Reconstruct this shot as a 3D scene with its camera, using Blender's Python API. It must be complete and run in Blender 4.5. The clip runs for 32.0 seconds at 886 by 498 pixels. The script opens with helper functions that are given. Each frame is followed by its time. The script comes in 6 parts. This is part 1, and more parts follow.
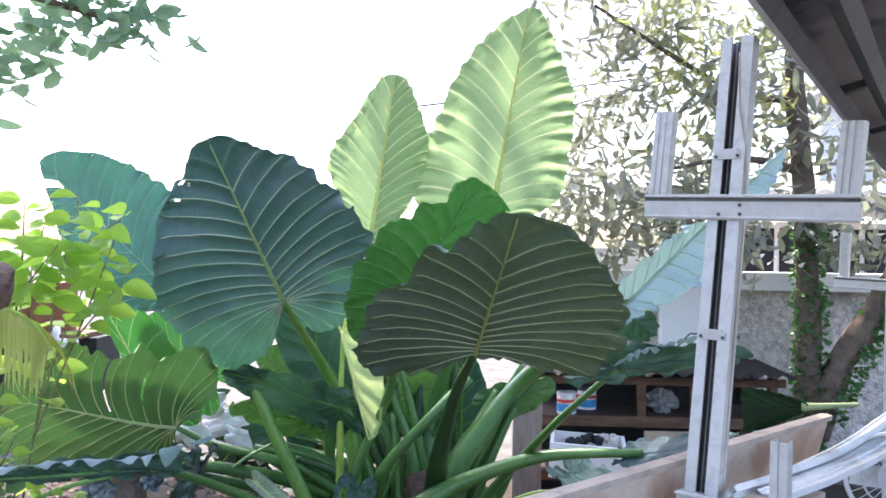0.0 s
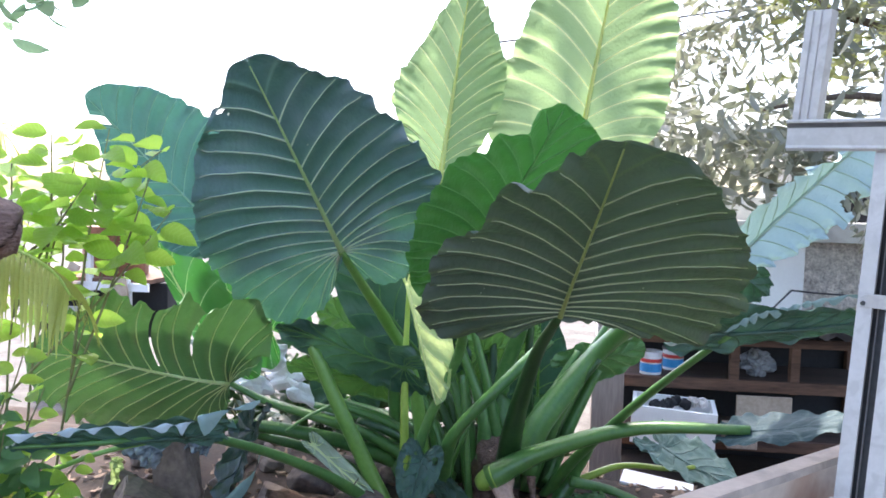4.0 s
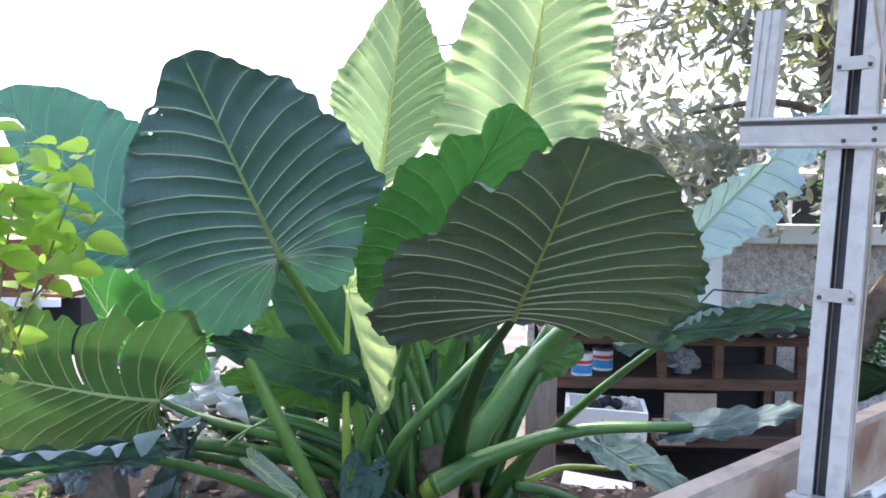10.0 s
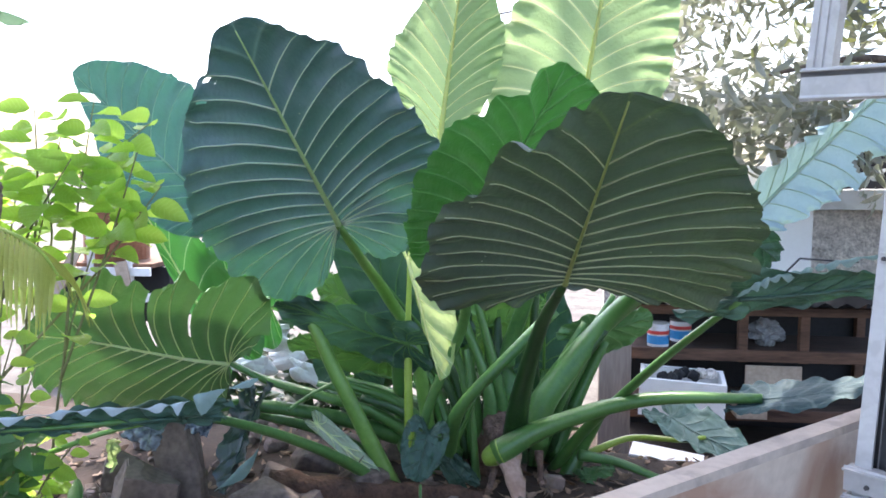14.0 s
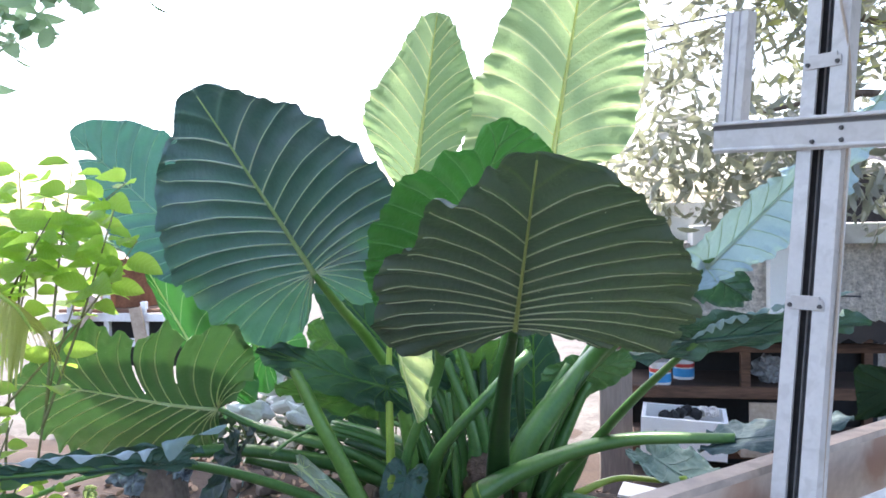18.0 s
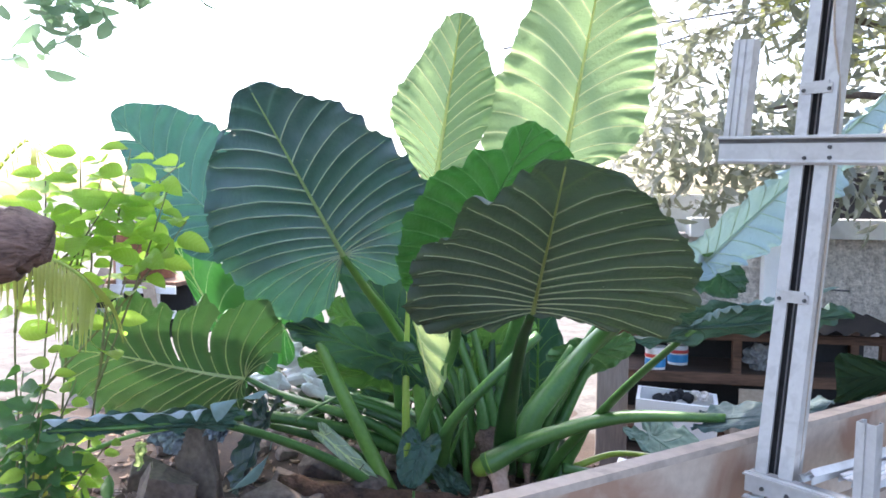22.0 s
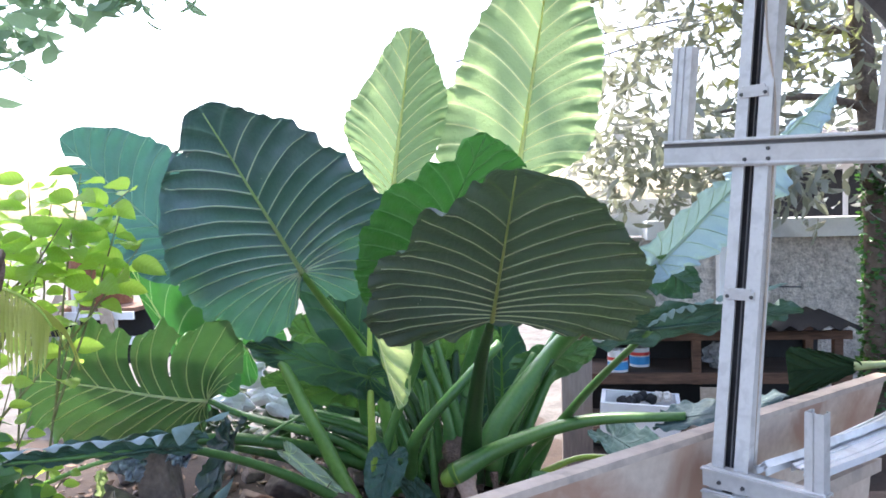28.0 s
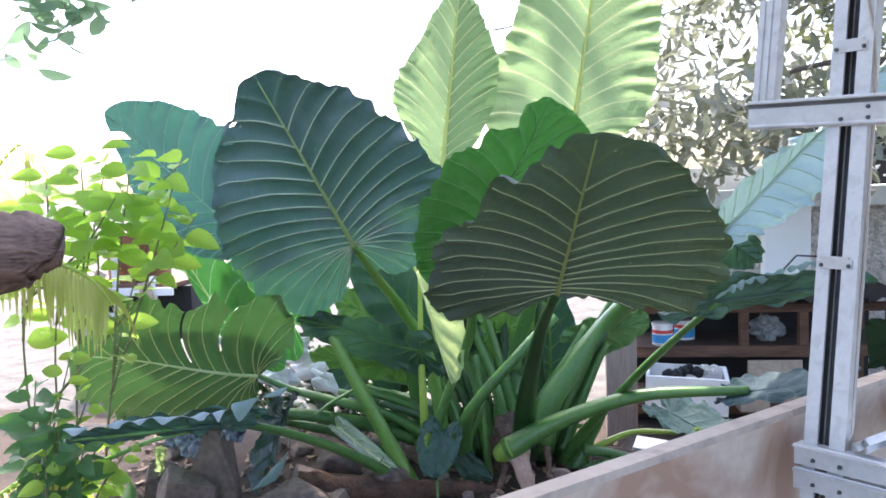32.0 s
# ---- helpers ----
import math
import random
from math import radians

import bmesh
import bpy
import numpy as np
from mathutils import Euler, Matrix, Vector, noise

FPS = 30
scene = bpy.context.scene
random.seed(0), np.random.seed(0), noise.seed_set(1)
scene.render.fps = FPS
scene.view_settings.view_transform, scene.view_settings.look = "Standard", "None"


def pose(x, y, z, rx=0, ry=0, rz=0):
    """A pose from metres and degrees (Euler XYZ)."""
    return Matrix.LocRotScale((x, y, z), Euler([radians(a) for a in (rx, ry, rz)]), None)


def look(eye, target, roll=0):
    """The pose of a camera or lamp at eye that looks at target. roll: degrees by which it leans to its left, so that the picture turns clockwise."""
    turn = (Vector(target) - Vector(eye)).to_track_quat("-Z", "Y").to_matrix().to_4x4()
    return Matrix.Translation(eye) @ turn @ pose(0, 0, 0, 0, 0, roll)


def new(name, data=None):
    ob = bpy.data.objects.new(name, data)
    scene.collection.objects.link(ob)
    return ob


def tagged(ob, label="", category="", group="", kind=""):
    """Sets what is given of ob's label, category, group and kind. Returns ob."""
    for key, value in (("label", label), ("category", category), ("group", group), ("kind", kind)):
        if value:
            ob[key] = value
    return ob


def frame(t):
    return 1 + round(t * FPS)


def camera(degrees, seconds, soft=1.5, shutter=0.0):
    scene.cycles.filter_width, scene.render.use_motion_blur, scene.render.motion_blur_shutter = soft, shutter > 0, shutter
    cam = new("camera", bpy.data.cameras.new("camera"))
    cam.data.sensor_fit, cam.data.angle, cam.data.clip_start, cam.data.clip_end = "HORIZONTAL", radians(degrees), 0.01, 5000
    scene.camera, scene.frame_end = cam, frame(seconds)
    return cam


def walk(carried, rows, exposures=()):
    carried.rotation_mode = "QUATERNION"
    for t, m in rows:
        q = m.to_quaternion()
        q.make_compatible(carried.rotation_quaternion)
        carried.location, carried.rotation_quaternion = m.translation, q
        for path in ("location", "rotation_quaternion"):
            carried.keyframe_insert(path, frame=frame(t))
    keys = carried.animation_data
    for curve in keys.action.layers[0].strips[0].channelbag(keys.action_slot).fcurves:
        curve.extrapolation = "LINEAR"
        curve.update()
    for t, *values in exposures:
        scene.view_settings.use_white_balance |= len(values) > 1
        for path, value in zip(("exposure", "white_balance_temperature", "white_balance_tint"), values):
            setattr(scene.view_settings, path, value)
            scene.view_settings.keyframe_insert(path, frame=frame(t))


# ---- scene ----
cam = camera(60.4, 32.0, soft=1.7)
# seconds, eye, yaw, pitch, roll
PATH = [
    (0.0, 0.031, -0.427, 1.471, 1.38, 0.02, 1.00),
    (0.5, 0.019, -0.416, 1.466, 1.79, -2.83, 1.12),
    (1.0, 0.019, -0.422, 1.468, 3.16, -3.90, 1.40),
    (1.5, 0.017, -0.355, 1.482, 5.97, -4.92, 2.05),
    (2.0, 0.067, -0.232, 1.490, 7.68, -4.61, 2.93),
    (2.5, 0.147, -0.148, 1.469, 10.92, -4.12, 4.79),
    (4.5, -0.026, 0.014, 1.445, 5.03, -3.88, 0.59),
    (5.0, -0.023, 0.012, 1.441, 3.36, -3.73, 0.81),
    (5.5, -0.007, 0.010, 1.446, 0.32, -3.64, 0.85),
    (6.0, -0.001, 0.004, 1.451, -2.79, -1.14, -0.53),
    (6.5, -0.001, -0.002, 1.454, -3.68, 0.45, -0.78),
    (7.0, 0.000, 0.000, 1.458, -4.13, 1.00, -0.80),
    (7.5, -0.006, 0.009, 1.456, -3.96, 1.28, -0.59),
    (8.0, -0.019, 0.016, 1.448, -2.01, 0.91, -0.19),
    (8.5, -0.041, 0.026, 1.443, -0.42, -0.15, 0.20),
    (9.0, -0.059, 0.034, 1.439, 0.50, -1.14, 0.65),
    (9.5, -0.074, 0.044, 1.437, 1.09, -2.22, 0.78),
    (10.0, -0.094, 0.053, 1.431, 0.81, -3.28, 0.77),
    (10.5, -0.109, 0.054, 1.427, 1.74, -4.22, 0.62),
    (11.0, -0.111, 0.063, 1.427, 6.12, -4.83, 0.65),
    (11.5, -0.102, 0.064, 1.425, 7.88, -5.16, 0.95),
    (12.0, -0.092, 0.066, 1.421, 8.34, -5.73, 1.17),
    (12.5, -0.088, 0.070, 1.418, 8.17, -6.36, 1.16),
    (13.0, -0.078, 0.068, 1.418, 7.67, -6.49, 1.24),
    (13.5, -0.062, 0.075, 1.409, 7.50, -6.49, 1.13),
    (14.0, 0.007, 0.082, 1.409, 7.12, -5.46, 0.01),
    (14.5, 0.128, 0.077, 1.416, 7.27, -5.09, 0.31),
    (16.5, 0.267, 0.067, 1.436, 10.39, -3.84, -0.43),
    (17.0, 0.276, 0.062, 1.440, 10.32, -2.00, -1.44),
    (17.5, 0.268, 0.057, 1.436, 9.83, -1.70, -1.57),
    (18.0, 0.238, 0.024, 1.447, 9.12, -2.60, -1.20),
    (18.5, 0.202, -0.076, 1.473, 8.69, -2.91, -0.82),
    (19.0, 0.184, -0.138, 1.481, 8.57, -2.84, -0.43),
    (19.5, 0.181, -0.179, 1.483, 8.05, -2.69, 0.35),
    (20.0, 0.176, -0.205, 1.482, 7.76, -2.80, 0.73),
    (20.5, 0.179, -0.222, 1.482, 7.64, -2.94, 0.83),
    (21.0, 0.182, -0.229, 1.479, 7.84, -2.97, 0.94),
    (21.5, 0.182, -0.234, 1.474, 8.41, -3.53, 0.97),
    (22.0, 0.175, -0.234, 1.484, 8.82, -4.03, 0.59),
    (22.5, 0.171, -0.218, 1.493, 8.91, -3.86, -0.71),
    (23.0, 0.174, -0.220, 1.497, 8.94, -3.52, -1.31),
    (23.5, 0.181, -0.216, 1.496, 8.59, -3.13, -1.53),
    (24.0, 0.189, -0.193, 1.494, 8.05, -3.00, -1.75),
    (24.5, 0.187, -0.197, 1.489, 7.55, -3.40, -1.88),
    (26.5, 0.192, -0.225, 1.482, 7.37, -3.82, -1.58),
    (27.0, 0.189, -0.233, 1.484, 6.73, -3.75, -1.62),
    (27.5, 0.191, -0.244, 1.486, 6.28, -3.31, -1.64),
    (28.0, 0.195, -0.253, 1.483, 5.99, -3.10, -1.56),
    (28.5, 0.197, -0.263, 1.482, 6.10, -3.33, -1.25),
    (29.0, 0.198, -0.262, 1.482, 6.27, -3.54, -1.14),
    (29.5, 0.204, -0.252, 1.481, 6.16, -3.50, -1.05),
    (30.0, 0.207, -0.246, 1.482, 6.16, -3.45, -1.05),
    (30.5, 0.212, -0.246, 1.482, 6.07, -3.59, -1.15),
    (31.0, 0.186, -0.218, 1.472, 6.10, -3.82, -1.15),
    (31.5, 0.130, -0.211, 1.464, 6.01, -4.31, -1.95),
    (32.0, 0.069, -0.186, 1.471, 8.06, -4.97, -2.25),
]


def aim(x, y, z, yaw, pitch, roll):
    """A pose from the eye and yaw, pitch and roll in degrees."""
    return pose(x, y, z, 0, 0, yaw) @ pose(0, 0, 0, 90 + pitch) @ pose(0, 0, 0, 0, 0, roll)


walk(cam, [(t, aim(*row)) for t, *row in PATH], exposures=[(0.0, 2.38, 6400, 17), (32.0, 2.38, 6400, 17)])

# ---- light ----
SUN_AZ, SUN_EL = radians(-28), radians(58)  # azimuth from +y towards +x
to_sun = Vector((math.sin(SUN_AZ) * math.cos(SUN_EL), math.cos(SUN_AZ) * math.cos(SUN_EL), math.sin(SUN_EL)))
world = bpy.data.worlds.new("sky")
scene.world = world
world.use_nodes = True
wn, wl = world.node_tree.nodes, world.node_tree.links
sky = wn.new("ShaderNodeTexSky")
sky.sky_type = "NISHITA"
sky.sun_disc = False
sky.sun_elevation, sky.sun_rotation = SUN_EL, SUN_AZ
sky.air_density, sky.dust_density, sky.ozone_density = 1.0, 3.2, 1.5
wl.new(sky.outputs[0], wn["Background"].inputs[0])
wn["Background"].inputs[1].default_value = 0.15
sun = new("sun", bpy.data.lights.new("sun", "SUN"))
sun.data.energy, sun.data.angle, sun.data.color = 2.85, radians(2.5), (1.0, 0.95, 0.86)
sun.matrix_world = look((0, 0, 30), Vector((0, 0, 30)) - to_sun)


# ---- helpers of this scene ----
def V(*a):
    return Vector(a[0] if len(a) == 1 else a)


def thing(name, at, label, category, group=""):
    ob = new(name)
    ob.empty_display_size = 0.05
    ob.location = at
    return tagged(ob, label, category, group)


def mesh_of(name, verts, faces, mat, smooth=True, uvs=None):
    me = bpy.data.meshes.new(name)
    me.from_pydata([tuple(v) for v in verts], [], faces)
    if uvs is not None:
        lay = me.uv_layers.new(name="uv")
        for lp in me.loops:
            lay.data[lp.index].uv = uvs[lp.vertex_index]
    if smooth:
        me.polygons.foreach_set("use_smooth", [True] * len(me.polygons))
    me.materials.append(mat)
    return me


def hang(name, me, parent, label="", m=None):
    """Link a mesh in world coordinates (or at the pose m) under a thing or a part."""
    ob = new(name, me)
    if parent:
        ob.parent = parent
        shift = -parent.location if parent.type == "EMPTY" else Vector((0, 0, 0))
        ob.matrix_basis = Matrix.Translation(shift) @ (m or Matrix())
    elif m:
        ob.matrix_basis = m
    return tagged(ob, label)


def part(name, bm, mat, parent=None, label="", smooth=False):
    me = bpy.data.meshes.new(name)
    bmesh.ops.recalc_face_normals(bm, faces=bm.faces)
    bm.to_mesh(me)
    bm.free()
    if smooth:
        me.polygons.foreach_set("use_smooth", [True] * len(me.polygons))
    me.materials.append(mat)
    return hang(name, me, parent, label)


def add_box(bm, m, size, bevel=0.0):
    """A box of that size centred at the pose m, added to bm."""
    got = bmesh.ops.create_cube(bm, size=1, matrix=m @ Matrix.Diagonal((*size, 1)))
    if bevel:
        edges = list({e for v in got["verts"] for e in v.link_edges})
        bmesh.ops.bevel(bm, geom=edges, offset=bevel, segments=2, affect="EDGES", profile=0.6)


def box(name, at, size, mat, parent=None, label="", bevel=0.004, turn=(0, 0, 0)):
    bm = bmesh.new()
    add_box(bm, pose(*at, *turn), size, bevel)
    return part(name, bm, mat, parent, label)


def frame_of(d, hint=(0, 0, 1)):
    """Two axes across the direction d."""
    d = d.normalized()
    a = d.cross(Vector(hint))
    if a.length < 0.05:
        a = d.cross(Vector((0, 1, 0)))
    a.normalize()
    return a, d.cross(a).normalized()


def along(points, n):
    """n + 1 places on a smooth curve through the points."""
    pts = [Vector(p) for p in points]
    pts = [2 * pts[0] - pts[1]] + pts + [2 * pts[-1] - pts[-2]]
    spans, out = len(pts) - 3, []
    for k in range(n + 1):
        u = k / n * spans
        i = min(int(u), spans - 1)
        f = u - i
        a, b, c, d = pts[i : i + 4]
        out.append(0.5 * (2 * b + (c - a) * f + (2 * a - 5 * b + 4 * c - d) * f * f + (3 * b - a - 3 * c + d) * f**3))
    return out


def tube_mesh(name, points, r0, r1, mat, n=12, sides=8, flat=1.0, hint=(0, 0, 1), bumpy=0.0, power=1.0, groove=0.0):
    """A tapered tube along a curve; flat squeezes it, groove cuts a channel along its inner side."""
    line = along(points, n)
    verts, faces, uvs = [], [], []
    for k, p in enumerate(line):
        d = line[min(k + 1, n)] - line[max(k - 1, 0)]
        a, b = frame_of(d, hint)
        r = r0 + (r1 - r0) * (k / n) ** power
        for s in range(sides):
            w = math.tau * s / sides
            rr = r * (1 + bumpy * noise.noise(Vector((math.cos(w) * 1.3, math.sin(w) * 1.3, k * 0.55)) + p))
            rr *= 1 - groove * max(0, math.sin(w)) ** 4
            verts.append(p + a * math.cos(w) * rr + b * math.sin(w) * rr * flat)
            uvs.append((s / sides, k / n))
    for k in range(n):
        for s in range(sides):
            t = (s + 1) % sides
            faces.append((k * sides + s, k * sides + t, (k + 1) * sides + t, (k + 1) * sides + s))
    faces.append(tuple(range(sides))[::-1])
    faces.append(tuple(n * sides + s for s in range(sides)))
    return mesh_of(name, verts, faces, mat, uvs=uvs)


def tube(name, points, r0, r1, mat, parent=None, label="", **kw):
    return hang(name, tube_mesh(name, points, r0, r1, mat, **kw), parent, label)


# ---- materials ----
def material(name, rough=0.6, metal=0.0, spec=0.5):
    mat = bpy.data.materials.new(name)
    mat.use_nodes = True
    bsdf = mat.node_tree.nodes["Principled BSDF"]
    bsdf.inputs["Roughness"].default_value = rough
    bsdf.inputs["Metallic"].default_value = metal
    bsdf.inputs["Specular IOR Level"].default_value = spec
    return mat, mat.node_tree.nodes, mat.node_tree.links, bsdf


def ramp(nodes, stops):
    r = nodes.new("ShaderNodeValToRGB")
    el = r.color_ramp.elements
    while len(el) > 1:
        el.remove(el[-1])
    el[0].position, el[0].color = stops[0][0], (*stops[0][1], 1)
    for p, c in stops[1:]:
        e = el.new(p)
        e.color = (*c, 1)
    return r


def mottled(name, dark, light, rough=0.7, scale=8.0, fine=60.0, bump=0.3, metal=0.0, stain=None, stain_scale=2.0, spec=0.5, relief=0.01, stretch=(1, 1, 1)):
    """A surface with two scales of variation, fine relief and, if given, stains."""
    mat, nodes, links, bsdf = material(name, rough, metal, spec)
    co = nodes.new("ShaderNodeTexCoord")
    big, small = nodes.new("ShaderNodeTexNoise"), nodes.new("ShaderNodeTexNoise")
    big.inputs["Scale"].default_value, big.inputs["Detail"].default_value = scale, 6
    small.inputs["Scale"].default_value, small.inputs["Detail"].default_value = fine, 4
    grain = nodes.new("ShaderNodeMapping")
    grain.inputs["Scale"].default_value = stretch
    links.new(co.outputs["Object"], grain.inputs["Vector"])
    for n in (big, small):
        links.new(grain.outputs[0], n.inputs["Vector"])
    add = nodes.new("ShaderNodeMath")
    add.operation = "MULTIPLY_ADD"
    links.new(small.outputs["Fac"], add.inputs[0])
    add.inputs[1].default_value = 0.4
    mul = nodes.new("ShaderNodeMath")
    mul.operation = "MULTIPLY"
    links.new(big.outputs["Fac"], mul.inputs[0])
    mul.inputs[1].default_value = 0.6
    links.new(mul.outputs[0], add.inputs[2])
    info = nodes.new("ShaderNodeObjectInfo")
    shift = nodes.new("ShaderNodeMath")
    shift.operation = "MULTIPLY_ADD"
    links.new(info.outputs["Random"], shift.inputs[0])
    shift.inputs[1].default_value = 0.12
    links.new(add.outputs[0], shift.inputs[2])
    tone = ramp(nodes, [(0.36, dark), (0.68, light)])
    links.new(shift.outputs[0], tone.inputs[0])
    out = tone.outputs[0]
    if stain:
        st = nodes.new("ShaderNodeTexNoise")
        st.inputs["Scale"].default_value, st.inputs["Detail"].default_value = stain_scale, 8
        st.inputs["Distortion"].default_value = 0.6
        links.new(co.outputs["Object"], st.inputs["Vector"])
        cut = ramp(nodes, [(0.5, (0, 0, 0)), (0.64, (1, 1, 1))])
        links.new(st.outputs["Fac"], cut.inputs[0])
        mix = nodes.new("ShaderNodeMix")
        mix.data_type = "RGBA"
        links.new(cut.outputs[0], mix.inputs["Factor"])
        links.new(out, mix.inputs["A"])
        mix.inputs["B"].default_value = (*stain, 1)
        out = mix.outputs["Result"]
    links.new(out, bsdf.inputs["Base Color"])
    b = nodes.new("ShaderNodeBump")
    b.inputs["Strength"].default_value, b.inputs["Distance"].default_value = bump, relief
    links.new(add.outputs[0], b.inputs["Height"])
    links.new(b.outputs[0], bsdf.inputs["Normal"])
    return mat


def leaf_material(name, dark, light, glow, share, rough=0.38, vein=(0.25, 0.36, 0.12), count=0, spec=0.5, haze_tint=None, vein_glow=None):
    """A leaf: gloss and green on both sides, light let through; the uv's first axis counts the veins."""
    mat, nodes, links, bsdf = material(name, rough, 0.0, spec)
    co, info = nodes.new("ShaderNodeTexCoord"), nodes.new("ShaderNodeObjectInfo")
    big, small = nodes.new("ShaderNodeTexNoise"), nodes.new("ShaderNodeTexNoise")
    big.inputs["Scale"].default_value, big.inputs["Detail"].default_value = 5.0, 5
    small.inputs["Scale"].default_value, small.inputs["Detail"].default_value = 70.0, 3
    links.new(co.outputs["Object"], big.inputs["Vector"])
    links.new(co.outputs["Object"], small.inputs["Vector"])
    isl = nodes.new("ShaderNodeNewGeometry")
    add = nodes.new("ShaderNodeMath")
    add.operation = "MULTIPLY_ADD"
    links.new(info.outputs["Random"] if count != 1 else small.outputs["Fac"], add.inputs[0])
    add.inputs[1].default_value = 0.22
    links.new(big.outputs["Fac"], add.inputs[2])
    tot = nodes.new("ShaderNodeMath")
    tot.operation = "MULTIPLY_ADD"
    links.new(isl.outputs["Random Per Island"], tot.inputs[0])
    tot.inputs[1].default_value = 0.0 if count else 0.35
    links.new(add.outputs[0], tot.inputs[2])
    tone = ramp(nodes, [(0.35, dark), (0.85, light)])
    links.new(tot.outputs[0], tone.inputs[0])
    col = tone.outputs[0]
    bump = nodes.new("ShaderNodeBump")
    bump.inputs["Strength"].default_value, bump.inputs["Distance"].default_value = 0.5, 0.005
    height = small.outputs["Fac"]
    if count:
        sep = nodes.new("ShaderNodeSeparateXYZ")
        links.new(co.outputs["UV"], sep.inputs[0])
        # fine cross veins between the ribs
        wave = nodes.new("ShaderNodeTexWave")
        wave.inputs["Scale"].default_value, wave.inputs["Distortion"].default_value = 5.0, 5.0
        wave.inputs["Detail"].default_value = 3
        wave.bands_direction = "Y"
        links.new(co.outputs["UV"], wave.inputs["Vector"])
        h = nodes.new("ShaderNodeMath")
        h.operation = "MULTIPLY_ADD"
        links.new(wave.outputs["Fac"], h.inputs[0])
        h.inputs[1].default_value = 0.08
        links.new(small.outputs["Fac"], h.inputs[2])
        height = h.outputs[0]
        # paler close to a rib
        fr = nodes.new("ShaderNodeMath")
        fr.operation = "PINGPONG"
        links.new(sep.outputs[0], fr.inputs[0])
        fr.inputs[1].default_value = 0.5
        cut = ramp(nodes, [(0.0, (0.95, 0.95, 0.95)), (0.04, (0.8, 0.8, 0.8)), (0.075, (0.1, 0.1, 0.1)), (0.2, (0, 0, 0))] if vein_glow else [(0.0, (0.75, 0.75, 0.75)), (0.10, (0.1, 0.1, 0.1)), (0.3, (0, 0, 0))])
        links.new(fr.outputs[0], cut.inputs[0])
        mix = nodes.new("ShaderNodeMix")
        mix.data_type = "RGBA"
        links.new(cut.outputs[0], mix.inputs["Factor"])
        links.new(col, mix.inputs["A"])
        mix.inputs["B"].default_value = (*vein, 1)
        col = mix.outputs["Result"]
    if count == 1:
        dots = nodes.new("ShaderNodeTexVoronoi")
        dots.inputs["Scale"].default_value = 34.0
        links.new(co.outputs["Object"], dots.inputs["Vector"])
        pick = nodes.new("ShaderNodeTexNoise")
        pick.inputs["Scale"].default_value = 9.0
        links.new(co.outputs["Object"], pick.inputs["Vector"])
        few = ramp(nodes, [(0.56, (0, 0, 0)), (0.66, (0.11, 0.11, 0.11))])
        links.new(pick.outputs["Fac"], few.inputs[0])
        near_ = nodes.new("ShaderNodeMath")
        near_.operation = "LESS_THAN"
        links.new(dots.outputs["Distance"], near_.inputs[0])
        links.new(few.outputs[0], near_.inputs[1])
        dust = nodes.new("ShaderNodeMix")
        dust.data_type = "RGBA"
        links.new(near_.outputs[0], dust.inputs["Factor"])
        links.new(col, dust.inputs["A"])
        dust.inputs["B"].default_value = (0.34, 0.38, 0.3, 1)
        col = dust.outputs["Result"]
    if haze_tint:
        # pale bluish sky haze laid over the blade as waxy patches
        haze = nodes.new("ShaderNodeTexNoise")
        haze.inputs["Scale"].default_value, haze.inputs["Detail"].default_value = 3.2, 4
        haze.inputs["Distortion"].default_value = 0.8
        links.new(co.outputs["Object"], haze.inputs["Vector"])
        lim = ramp(nodes, [(0.40, (0, 0, 0)), (0.68, (0.75, 0.75, 0.75))])
        links.new(haze.outputs["Fac"], lim.inputs[0])
        wm = nodes.new("ShaderNodeMix")
        wm.data_type = "RGBA"
        links.new(lim.outputs[0], wm.inputs["Factor"])
        links.new(col, wm.inputs["A"])
        wm.inputs["B"].default_value = (*haze_tint, 1)
        col = wm.outputs["Result"]
    links.new(height, bump.inputs["Height"])
    links.new(col, bsdf.inputs["Base Color"])
    links.new(bump.outputs[0], bsdf.inputs["Normal"])
    tr = nodes.new("ShaderNodeBsdfTranslucent")
    gm = nodes.new("ShaderNodeMix")
    gm.data_type, gm.blend_type = "RGBA", "MULTIPLY"
    gm.inputs["Factor"].default_value = 0.35
    gm.inputs["A"].default_value = (*glow, 1)
    links.new(col, gm.inputs["B"])
    hue = nodes.new("ShaderNodeMix")
    hue.data_type = "RGBA"
    hue.inputs["Factor"].default_value = 0.8
    links.new(gm.outputs["Result"], hue.inputs["A"])
    hue.inputs["B"].default_value = (*glow, 1)
    through_ = hue.outputs["Result"]
    if vein_glow:
        vg = nodes.new("ShaderNodeMix")
        vg.data_type = "RGBA"
        links.new(cut.outputs[0], vg.inputs["Factor"])
        links.new(through_, vg.inputs["A"])
        vg.inputs["B"].default_value = (*vein_glow, 1)
        through_ = vg.outputs["Result"]
    links.new(through_, tr.inputs["Color"])
    links.new(bump.outputs[0], tr.inputs["Normal"])
    ms = nodes.new("ShaderNodeMixShader")
    ms.inputs[0].default_value = share
    links.new(bsdf.outputs[0], ms.inputs[1])
    links.new(tr.outputs[0], ms.inputs[2])
    links.new(ms.outputs[0], nodes["Material Output"].inputs["Surface"])
    return mat


